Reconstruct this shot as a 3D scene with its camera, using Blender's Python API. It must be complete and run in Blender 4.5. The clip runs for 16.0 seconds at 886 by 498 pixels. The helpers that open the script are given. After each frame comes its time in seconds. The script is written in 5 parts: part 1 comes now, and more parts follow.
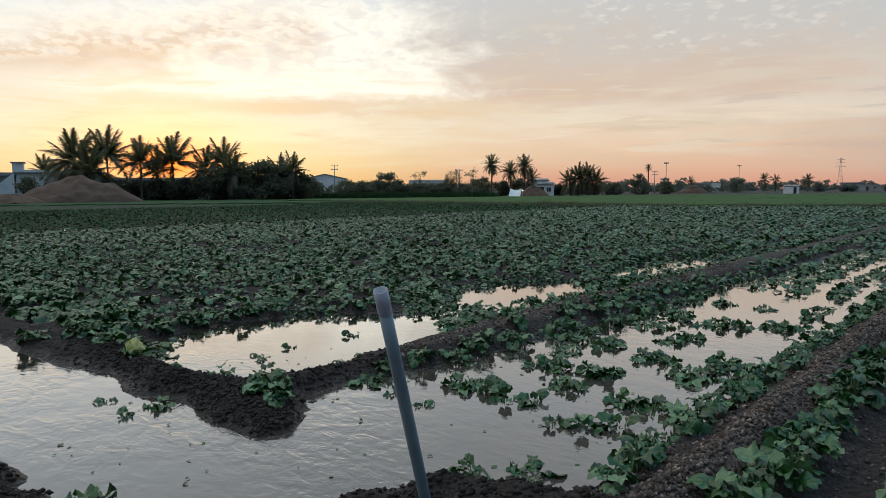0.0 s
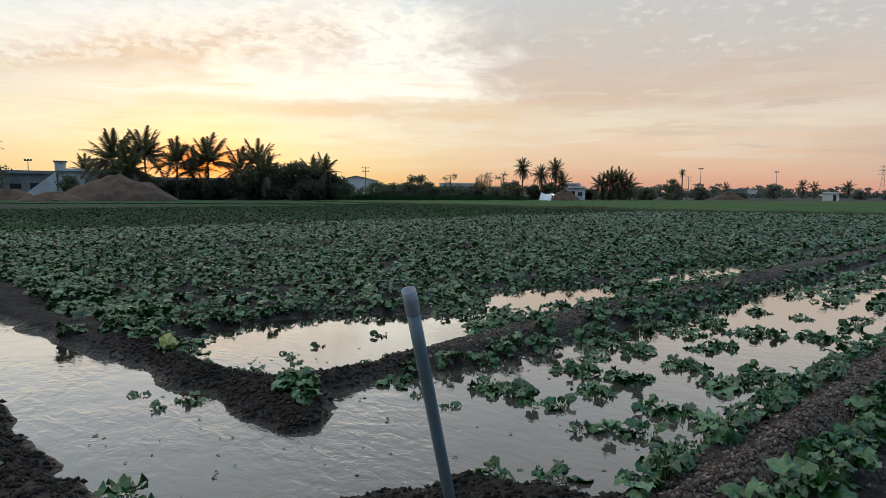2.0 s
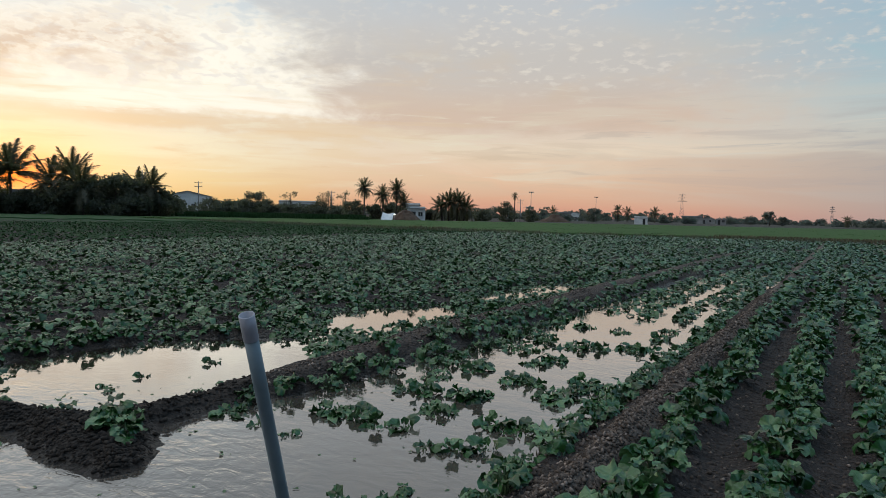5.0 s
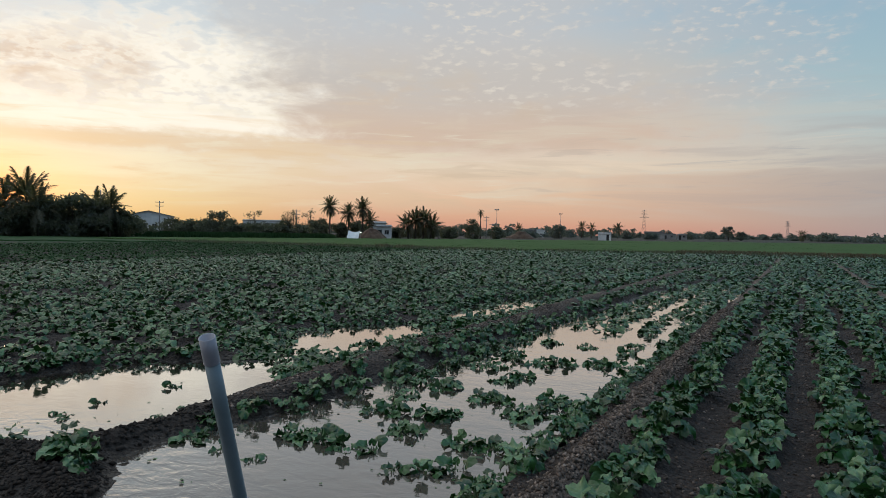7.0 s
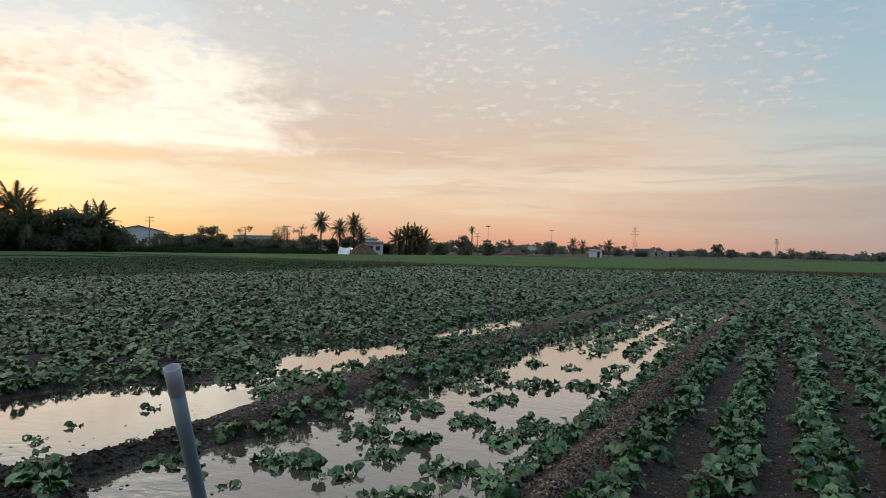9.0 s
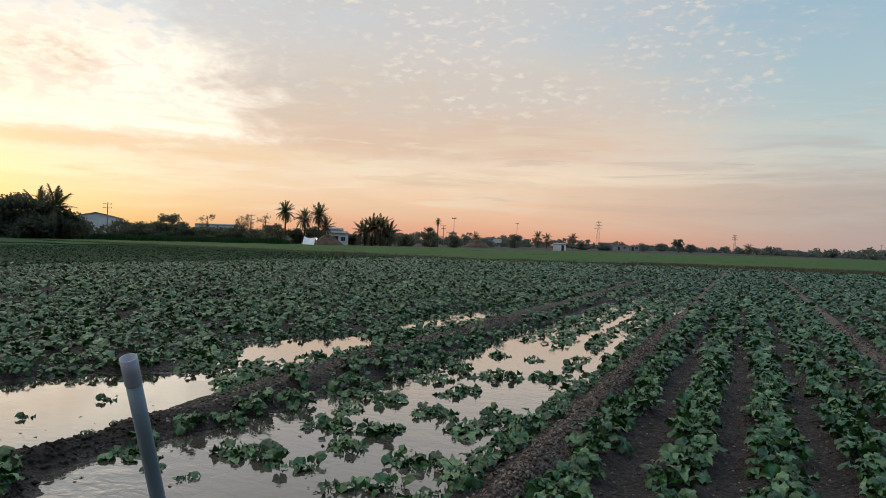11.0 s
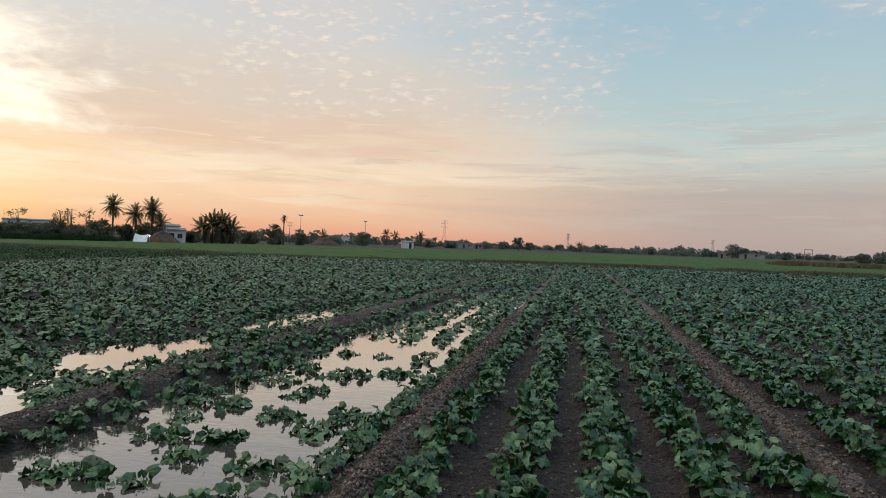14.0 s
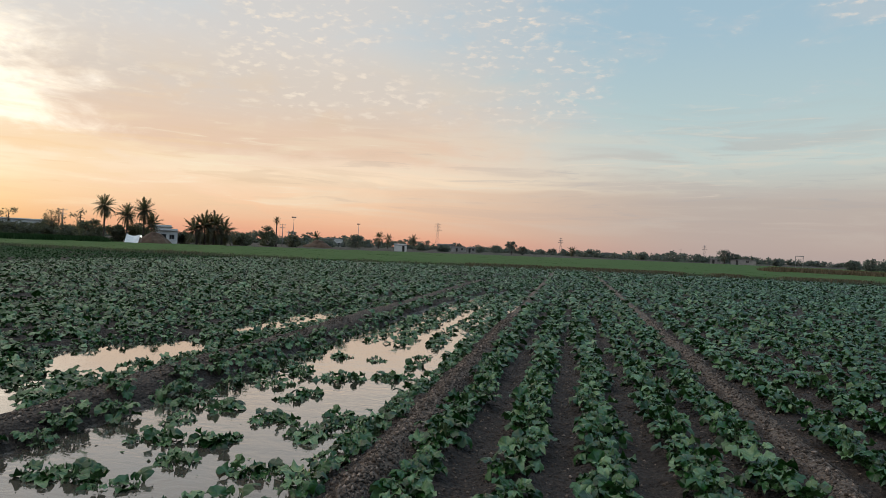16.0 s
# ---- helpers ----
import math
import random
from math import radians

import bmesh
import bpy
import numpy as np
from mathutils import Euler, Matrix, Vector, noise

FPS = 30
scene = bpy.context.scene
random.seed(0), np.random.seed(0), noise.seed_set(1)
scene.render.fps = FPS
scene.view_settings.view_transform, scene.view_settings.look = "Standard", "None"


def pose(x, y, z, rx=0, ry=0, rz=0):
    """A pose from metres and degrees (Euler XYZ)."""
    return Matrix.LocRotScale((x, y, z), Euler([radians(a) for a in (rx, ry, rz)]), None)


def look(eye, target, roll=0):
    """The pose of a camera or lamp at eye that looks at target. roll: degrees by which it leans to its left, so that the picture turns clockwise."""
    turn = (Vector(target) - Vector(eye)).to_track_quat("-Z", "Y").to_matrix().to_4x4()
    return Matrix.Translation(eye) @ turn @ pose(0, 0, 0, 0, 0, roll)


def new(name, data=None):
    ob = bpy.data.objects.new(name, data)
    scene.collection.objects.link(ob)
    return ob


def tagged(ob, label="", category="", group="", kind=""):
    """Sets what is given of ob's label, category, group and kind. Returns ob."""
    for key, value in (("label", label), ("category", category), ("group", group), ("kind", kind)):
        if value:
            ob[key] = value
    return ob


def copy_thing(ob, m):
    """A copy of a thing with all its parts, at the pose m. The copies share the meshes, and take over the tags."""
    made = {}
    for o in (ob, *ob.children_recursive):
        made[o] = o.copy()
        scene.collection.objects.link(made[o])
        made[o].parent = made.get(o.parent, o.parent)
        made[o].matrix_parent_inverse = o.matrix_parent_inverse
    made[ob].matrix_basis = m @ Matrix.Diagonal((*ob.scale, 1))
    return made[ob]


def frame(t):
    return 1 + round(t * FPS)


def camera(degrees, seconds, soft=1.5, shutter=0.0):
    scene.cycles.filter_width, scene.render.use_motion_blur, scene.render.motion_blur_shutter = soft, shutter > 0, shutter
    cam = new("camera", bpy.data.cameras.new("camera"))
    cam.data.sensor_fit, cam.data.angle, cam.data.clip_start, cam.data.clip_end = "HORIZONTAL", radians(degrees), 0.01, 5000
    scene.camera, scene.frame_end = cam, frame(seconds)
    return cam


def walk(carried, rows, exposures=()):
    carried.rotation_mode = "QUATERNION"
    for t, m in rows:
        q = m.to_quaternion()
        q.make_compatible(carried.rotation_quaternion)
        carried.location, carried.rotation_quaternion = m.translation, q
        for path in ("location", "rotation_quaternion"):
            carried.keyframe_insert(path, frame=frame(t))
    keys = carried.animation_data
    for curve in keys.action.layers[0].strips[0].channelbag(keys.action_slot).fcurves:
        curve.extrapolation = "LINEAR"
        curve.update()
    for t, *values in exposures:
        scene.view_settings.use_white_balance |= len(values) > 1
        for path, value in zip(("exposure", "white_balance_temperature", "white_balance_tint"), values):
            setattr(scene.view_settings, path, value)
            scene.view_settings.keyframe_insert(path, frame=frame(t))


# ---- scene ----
cam = camera(68.2, 16.0, 0.6)
PATH = [
    (0, (-0.09, -0.038, 1.442), (-1.442, 1.425, 1.262), -0.3),
    (0.5, (-0.093, -0.038, 1.436), (-1.477, 1.394, 1.255), 0.0),
    (1, (-0.09, -0.038, 1.434), (-1.527, 1.341, 1.249), 0.0),
    (1.5, (-0.084, -0.042, 1.434), (-1.551, 1.304, 1.249), 0.0),
    (2, (-0.084, -0.04, 1.433), (-1.501, 1.361, 1.262), 0.4),
    (2.5, (-0.099, -0.028, 1.437), (-1.39, 1.49, 1.271), 1.5),
    (3, (-0.103, -0.021, 1.435), (-1.317, 1.562, 1.288), 2.1),
    (3.5, (-0.096, -0.028, 1.439), (-1.282, 1.577, 1.314), 1.6),
    (4, (-0.101, -0.025, 1.441), (-1.223, 1.627, 1.325), 1.7),
    (4.5, (-0.112, -0.018, 1.441), (-1.182, 1.668, 1.329), 1.6),
    (7, (-0.139, 0.014, 1.438), (-1.097, 1.769, 1.389), 0.9),
    (7.5, (-0.06, 0.053, 1.496), (-0.971, 1.833, 1.511), 1.3),
    (8, (-0.059, 0.048, 1.494), (-1.034, 1.794, 1.513), 0.9),
    (10.5, (-0.053, 0.049, 1.493), (-0.908, 1.857, 1.465), 1.8),
    (11, (-0.058, 0.056, 1.491), (-0.9, 1.87, 1.469), 1.9),
    (11.5, (-0.053, 0.054, 1.49), (-0.811, 1.905, 1.492), 2.5),
    (12, (-0.056, 0.058, 1.491), (-0.749, 1.934, 1.488), 3.1),
    (12.5, (-0.061, 0.064, 1.49), (-0.672, 1.968, 1.498), 2.6),
    (13, (-0.061, 0.081, 1.49), (-0.603, 2.006, 1.504), 1.5),
    (13.5, (-0.065, 0.082, 1.488), (-0.525, 2.029, 1.479), 1.8),
    (14, (-0.074, 0.088, 1.484), (-0.479, 2.047, 1.471), 2.0),
    (14.5, (-0.084, 0.083, 1.486), (-0.51, 2.037, 1.499), 2.0),
    (15, (-0.094, 0.089, 1.481), (-0.487, 2.05, 1.475), 2.7),
    (15.5, (-0.096, 0.086, 1.482), (-0.479, 2.049, 1.477), 2.4),
    (16, (-0.097, 0.082, 1.485), (-0.481, 2.045, 1.483), 2.5),
]
walk(cam, [(t, look(eye, target, roll)) for t, eye, target, roll in PATH],
     [(0, -0.03, 6200, 7), (2, -0.04, 6200, 7), (2.6, -0.12, 6200, 7), (4.5, -0.12, 6220, 7), (7.1, -0.16, 6280, 8), (7.6, -0.1, 6650, 10),
      (10.5, 0.0, 6650, 10), (14, 0.1, 6800, 10), (16, 0.08, 6800, 10)])


# ---------------------------------------------------------------- node helpers
class Nodes:
    """Short hand for building node trees."""

    def __init__(self, tree):
        self.tree = tree

    def add(self, kind):
        return self.tree.nodes.new(kind)

    def put(self, sock, value):
        if isinstance(value, bpy.types.NodeSocket):
            self.tree.links.new(value, sock)
        elif value is not None:
            sock.default_value = value

    def math(self, op, a, b=None, c=None, clamp=False):
        n = self.add("ShaderNodeMath")
        n.operation, n.use_clamp = op, clamp
        for k, v in enumerate((a, b, c)):
            self.put(n.inputs[k], v)
        return n.outputs[0]

    def vmath(self, op, a, b=None):
        n = self.add("ShaderNodeVectorMath")
        n.operation = op
        self.put(n.inputs[0], a)
        self.put(n.inputs[1], b)
        return n.outputs["Value"] if op in ("LENGTH", "DOT_PRODUCT") else n.outputs[0]

    def mix(self, fac, a, b, blend="MIX"):
        n = self.add("ShaderNodeMixRGB")
        n.blend_type = blend
        for k, v in enumerate((fac, a, b)):
            self.put(n.inputs[k], v if not isinstance(v, tuple) else (*v[:3], 1.0))
        return n.outputs[0]

    def noise(self, vec, scale, detail=4.0, rough=0.55, distort=0.0):
        n = self.add("ShaderNodeTexNoise")
        self.put(n.inputs["Vector"], vec)
        for key, v in (("Scale", scale), ("Detail", detail), ("Roughness", rough), ("Distortion", distort)):
            n.inputs[key].default_value = v
        return n.outputs["Fac"]

    def ramp(self, fac, stops, ease="LINEAR"):
        n = self.add("ShaderNodeValToRGB")
        n.color_ramp.interpolation = ease
        els = n.color_ramp.elements
        while len(els) < len(stops):
            els.new(0.5)
        for el, (p, c) in zip(els, stops):
            el.position = p
            el.color = (c, c, c, 1) if isinstance(c, (int, float)) else (*c, 1)
        self.put(n.inputs[0], fac)
        return n.outputs[0]

    def span(self, v, a, b, c=0.0, d=1.0, smooth=True):
        n = self.add("ShaderNodeMapRange")
        n.interpolation_type = "SMOOTHSTEP" if smooth else "LINEAR"
        for k, x in enumerate((v, a, b, c, d)):
            self.put(n.inputs[k], x)
        return n.outputs[0]


def srgb(r, g, b):
    """Linear colour from eight-bit display values."""
    return tuple((c / 12.92 if c <= 0.04045 else ((c + 0.055) / 1.055) ** 2.4) for c in (r / 255, g / 255, b / 255))


# ---------------------------------------------------------------- world: hazy sunset sky
SUN_AZ, SUN_EL = 65.5, 2.0            # degrees to the left of the crop rows, and above the horizon


def build_world():
    w = bpy.data.worlds.new("sunset_sky")
    scene.world = w
    w.use_nodes = True
    t = w.node_tree
    t.nodes.clear()
    n = Nodes(t)
    out = n.add("ShaderNodeOutputWorld")
    bg = n.add("ShaderNodeBackground")
    t.links.new(bg.outputs[0], out.inputs[0])
    d = n.add("ShaderNodeTexCoord").outputs["Generated"]
    sep = n.add("ShaderNodeSeparateXYZ")
    n.put(sep.inputs[0], d)
    x, y, z = sep.outputs
    elev = n.math("MULTIPLY", n.math("ARCSINE", z), 180 / math.pi)
    azim = n.math("MULTIPLY", n.math("ARCTAN2", n.math("MULTIPLY", x, -1), y), 180 / math.pi)   # + to the left of the rows
    off = n.math("WRAP", n.math("SUBTRACT", azim, SUN_AZ), -180, 180)
    side = n.math("ABSOLUTE", off)

    # clear air and thin haze, by height above the horizon, near the sun and away from it
    e = n.math("DIVIDE", n.math("MAXIMUM", elev, 0.0), 50.0, clamp=True)
    near = n.ramp(e, [(0.0, srgb(254, 194, 115)), (0.05, srgb(254, 226, 170)), (0.10, srgb(254, 238, 206)), (0.16, srgb(253, 242, 222)),
                      (0.24, srgb(250, 248, 240)), (0.32, srgb(226, 233, 236)), (0.6, srgb(186, 203, 218)), (1.0, srgb(165, 190, 212))])
    mid = n.ramp(e, [(0.0, srgb(224, 156, 134)), (0.03, srgb(236, 183, 151)), (0.06, srgb(244, 205, 172)), (0.11, srgb(247, 224, 198)),
                     (0.16, srgb(232, 212, 196)), (0.24, srgb(224, 214, 206)), (0.36, srgb(206, 210, 214)), (0.56, srgb(200, 206, 212)), (1.0, srgb(158, 188, 214))])
    far = n.ramp(e, [(0.0, srgb(176, 162, 160)), (0.04, srgb(189, 170, 163)), (0.10, srgb(190, 184, 178)), (0.16, srgb(191, 206, 206)),
                     (0.24, srgb(177, 201, 208)), (0.36, srgb(161, 191, 209)), (0.56, srgb(150, 183, 208)), (1.0, srgb(128, 164, 200))])
    air = n.mix(n.span(side, 10, 33), near, mid)
    blue_edge = n.math("ADD", side, n.span(elev, 6, 15, 0, 9))
    air = n.mix(n.span(blue_edge, 48, 80), air, far)

    # cloud textures: flat streaks, and a finer ragged one
    def stretch(wide, tall):
        comb = n.add("ShaderNodeCombineXYZ")
        n.put(comb.inputs[0], n.math("MULTIPLY", x, 57.3 / wide))
        n.put(comb.inputs[1], n.math("MULTIPLY", y, 57.3 / wide))
        n.put(comb.inputs[2], n.math("DIVIDE", elev, tall))
        return comb.outputs[0]

    ragged = n.noise(stretch(5.5, 2.2), 1.0, 8, 0.6, 0.3)
    bands = n.noise(stretch(15.0, 1.7), 1.0, 6, 0.55, 0.7)
    thin = n.noise(stretch(7.5, 0.7), 1.0, 6, 0.6, 0.8)
    curd = n.noise(stretch(1.9, 0.75), 1.0, 4, 0.5, 0.3)
    puff = n.noise(stretch(0.95, 0.42), 1.0, 3, 0.5, 0.15)
    lump = n.noise(stretch(9.0, 4.0), 1.0, 5, 0.6, 0.5)
    rag = n.math("SUBTRACT", ragged, 0.5)
    az_wob = n.math("ADD", azim, n.math("MULTIPLY", rag, 17))
    el_wob = n.math("ADD", elev, n.math("MULTIPLY", rag, 2.6))

    # white opening in the cloud, with a ragged eastern edge and a level foot
    over = n.math("MAXIMUM", n.math("SUBTRACT", elev, 11.5), 0.0)
    edge = n.math("ADD", 43.4, n.math("MULTIPLY", n.math("MULTIPLY", over, over), 0.13))
    edge = n.math("SUBTRACT", edge, n.math("MULTIPLY", n.math("MAXIMUM", n.math("SUBTRACT", 10.5, elev), 0.0), 1.4))
    edge = n.math("ADD", edge, n.math("MULTIPLY", n.math("SUBTRACT", lump, 0.5), 9))
    opening = n.math("MULTIPLY", n.span(n.math("SUBTRACT", az_wob, edge), -6.0, 4.5), n.span(el_wob, 7.0, 8.4))
    opening = n.math("MULTIPLY", opening, n.math("MULTIPLY", n.span(azim, 82, 58, 0.55, 1.0), n.span(n.math("ADD", el_wob, n.math("MULTIPLY", n.math("SUBTRACT", curd, 0.5), 9)), 18.0, 14.2, 0.05, 1.0)))
    sky = n.mix(n.math("MULTIPLY", opening, 0.95), air, (1.2, 1.1, 0.94))
    # thin grey-blue holes high in it, with lit ragged rims
    high = n.math("MULTIPLY", opening, n.span(el_wob, 8.6, 10.8))
    sky = n.mix(n.math("MULTIPLY", n.math("MULTIPLY", high, n.span(curd, 0.53, 0.40)), 0.5), sky, srgb(233, 229, 226))
    sky = n.mix(n.math("MULTIPLY", n.math("MULTIPLY", high, n.span(puff, 0.52, 0.64)), 0.6), sky, (1.05, 0.95, 0.80))
    # peach band under it
    under = n.math("MULTIPLY", n.math("MULTIPLY", n.span(el_wob, 6.0, 6.6), n.span(el_wob, 8.0, 7.2)), n.span(azim, 66, 56))
    sky = n.mix(n.math("MULTIPLY", n.math("MULTIPLY", under, n.span(azim, 28, 40)), 0.8), sky, srgb(244, 217, 184))
    # lit yellow streaks low under it
    gleam = n.math("MULTIPLY", n.math("MULTIPLY", n.span(el_wob, 3.4, 4.6), n.span(el_wob, 6.4, 5.4)), n.math("MULTIPLY", n.span(thin, 0.40, 0.58), n.span(side, 26, 8)))
    sky = n.mix(n.math("MULTIPLY", gleam, 0.75), sky, (1.06, 0.95, 0.68))
    # slanting shelf of cloud beyond the opening
    shelf_el = n.math("ADD", 9.7, n.math("MULTIPLY", n.math("SUBTRACT", 76.0, azim), 0.15))
    rise = n.math("DIVIDE", n.math("SUBTRACT", el_wob, shelf_el), 1.75)
    shelf = n.math("EXPONENT", n.math("MULTIPLY", n.math("MULTIPLY", rise, rise), -1))
    shelf = n.math("MULTIPLY", shelf, n.math("MULTIPLY", n.span(az_wob, 51, 58), n.span(lump, 0.28, 0.5)))
    shelf = n.math("MULTIPLY", shelf, n.math("MAXIMUM", n.span(puff, 0.40, 0.60, 1.0, 0.35), n.span(rise, 0.4, -0.4)))
    sky = n.mix(n.math("MULTIPLY", shelf, 0.95), sky, srgb(234, 210, 188))
    clear = n.math("MULTIPLY", n.span(rise, 0.8, 3.2), n.span(az_wob, 52, 62))      # bluish air above the shelf
    sky = n.mix(n.math("MULTIPLY", clear, 0.7), sky, srgb(232, 236, 238))
    # broad grey-pink veil east of the opening
    veil = n.math("MULTIPLY", n.span(n.math("SUBTRACT", az_wob, edge), 3.0, -4.0), n.span(el_wob, 6.4, 8.0))
    veil = n.math("MULTIPLY", veil, n.math("MULTIPLY", n.span(n.math("ADD", az_wob, n.math("MULTIPLY", lump, 14)), 7, 22), n.span(el_wob, 17.5, 12.5)))
    tone = n.mix(n.span(elev, 7, 14), srgb(227, 199, 178), srgb(216, 204, 192))
    sky = n.mix(n.math("MULTIPLY", veil, 0.95), sky, tone)

    # level streaks low down, lit and grey, and curdled cloud high up
    lit = n.math("MULTIPLY", n.span(bands, 0.50, 0.66), n.math("MULTIPLY", n.span(elev, 13, 7), n.span(elev, 0.8, 3)))
    sky = n.mix(n.math("MULTIPLY", lit, 0.45), sky, n.mix(n.span(side, 15, 75), srgb(255, 240, 206), srgb(214, 208, 198)))
    grey = n.math("MULTIPLY", n.span(bands, 0.50, 0.36), n.math("MULTIPLY", n.span(elev, 14, 8), n.span(elev, 0.8, 3)))
    sky = n.mix(n.math("MULTIPLY", grey, 0.38), sky, n.mix(n.span(side, 15, 70), srgb(250, 217, 172), srgb(180, 172, 172)))
    wisp = n.math("MULTIPLY", n.span(thin, 0.56, 0.72), n.math("MULTIPLY", n.span(elev, 16, 9), n.span(elev, 1.5, 4)))
    sky = n.mix(n.math("MULTIPLY", wisp, 0.45), sky, n.mix(n.span(side, 15, 75), srgb(255, 246, 220), srgb(222, 212, 200)))
    scud = n.math("MULTIPLY", n.span(thin, 0.45, 0.32), n.math("MULTIPLY", n.span(elev, 12, 6), n.span(elev, 1.5, 4)))
    sky = n.mix(n.math("MULTIPLY", scud, 0.4), sky, n.mix(n.span(side, 15, 70), srgb(241, 205, 163), srgb(168, 172, 178)))
    # grey-pink bank low in the south, with a streaky top
    top = n.math("ADD", 5.2, n.math("MULTIPLY", n.math("SUBTRACT", bands, 0.5), 4.0))
    gap = n.math("SUBTRACT", elev, top)
    bank = n.math("MULTIPLY", n.math("MULTIPLY", n.span(gap, 0.45, -0.35), n.span(elev, 0.3, 2.2)), n.span(az_wob, 28, 8))
    sky = n.mix(n.math("MULTIPLY", bank, 0.55), sky, n.mix(n.span(azim, 18, -12), srgb(220, 187, 165), srgb(178, 169, 166)))
    # puffs of high cloud over a thin grey sheet
    patch = n.math("MULTIPLY", n.span(n.math("ADD", lump, n.span(azim, -14, 14, -0.14, 0.06)), 0.40, 0.58), n.span(elev, 9.0, 12.5))
    patch = n.math("MULTIPLY", patch, n.span(n.math("SUBTRACT", az_wob, edge), 2.0, -4.0))
    sky = n.mix(n.math("MULTIPLY", patch, 0.45), sky, n.mix(n.span(azim, -4, 22), srgb(190, 198, 206), srgb(210, 206, 204)))
    crest = n.math("MULTIPLY", n.math("MULTIPLY", n.span(n.math("ADD", elev, n.math("MULTIPLY", lump, 5)), 20, 22), n.span(azim, 10, 24)), n.span(azim, 56, 44))
    patch = n.math("MAXIMUM", patch, n.math("MULTIPLY", crest, 0.9))
    puffs = n.math("MULTIPLY", n.math("MULTIPLY", n.span(puff, 0.48, 0.70), patch), n.math("MULTIPLY", n.span(curd, 0.40, 0.60), n.math("MAXIMUM", n.span(azim, 40, 22, 0.35, 1.0), crest)))
    sky = n.mix(n.math("MULTIPLY", puffs, 0.75), sky, n.mix(n.span(side, 25, 60), srgb(250, 238, 220), srgb(234, 223, 212)))

    # the low sun behind the palms
    ds = n.math("DIVIDE", off, 8.5)
    de = n.math("DIVIDE", n.math("SUBTRACT", elev, SUN_EL + 0.8), 3.4)
    halo = n.math("EXPONENT", n.math("MULTIPLY", n.math("ADD", n.math("MULTIPLY", ds, ds), n.math("MULTIPLY", de, de)), -1))
    sky = n.mix(n.math("MULTIPLY", halo, 0.85), sky, (1.4, 1.0, 0.46))
    ds = n.math("DIVIDE", off, 4.3)
    de = n.math("DIVIDE", n.math("SUBTRACT", elev, SUN_EL + 0.2), 1.5)
    core = n.math("EXPONENT", n.math("MULTIPLY", n.math("ADD", n.math("MULTIPLY", ds, ds), n.math("MULTIPLY", de, de)), -1))
    sky = n.mix(core, sky, (2.2, 0.50, 0.06))

    nishita = n.add("ShaderNodeTexSky")
    nishita.sky_type, nishita.sun_disc = "NISHITA", False
    nishita.sun_elevation, nishita.sun_rotation = radians(SUN_EL + 1), radians(-SUN_AZ)
    nishita.air_density, nishita.dust_density = 1.2, 3.0
    blue = n.mix(1.0, nishita.outputs[0], (0.12, 0.12, 0.12), "MULTIPLY")
    sky = n.mix(0.06, sky, blue)
    back = n.math("MULTIPLY", n.span(side, 92, 150), n.span(elev, 60, 25))
    sky = n.mix(back, sky, n.mix(1.0, sky, (0.42, 0.44, 0.48), "MULTIPLY"))                     # dusk opposite the sun
    sky = n.mix(n.span(elev, 32, 56), sky, n.mix(1.0, sky, (2.55, 2.42, 2.25), "MULTIPLY"))        # unseen upper sky boosted to add light on leaf tops and soil
    below = n.span(elev, 0.0, -3.0)
    sky = n.mix(below, sky, (0.10, 0.085, 0.07))
    n.put(bg.inputs["Color"], sky)
    bg.inputs["Strength"].default_value = 1.0


build_world()
sun = new("sun", bpy.data.lights.new("sun", "SUN"))
sun.data.energy, sun.data.angle, sun.data.color = 0.5, radians(3), (1.0, 0.62, 0.35)
sun.matrix_world = look((0, 0, 0), (math.sin(radians(SUN_AZ)), -math.cos(radians(SUN_AZ)), -math.tan(radians(SUN_EL))))
scene.view_settings.exposure = 0.0

# ---------------------------------------------------------------- materials
def material(name):
    m = bpy.data.materials.new(name)
    m.use_nodes = True
    n = Nodes(m.node_tree)
    bsdf = next(k for k in m.node_tree.nodes if k.type == "BSDF_PRINCIPLED")
    out = next(k for k in m.node_tree.nodes if k.type == "OUTPUT_MATERIAL")
    return m, n, bsdf, out


def bump(n, bsdf, height, strength, distance):
    b = n.add("ShaderNodeBump")
    b.inputs["Strength"].default_value, b.inputs["Distance"].default_value = strength, distance
    n.put(b.inputs["Height"], height)
    n.put(bsdf.inputs["Normal"], b.outputs[0])


def place(n):
    return n.add("ShaderNodeNewGeometry").outputs["Position"]


def own(n):
    return n.add("ShaderNodeTexCoord").outputs["Object"]


def chance(n):
    """One random number for each object and loose piece."""
    a = n.add("ShaderNodeObjectInfo").outputs["Random"]
    b = n.add("ShaderNodeNewGeometry").outputs["Random Per Island"]
    return n.math("FRACT", n.math("ADD", a, b))


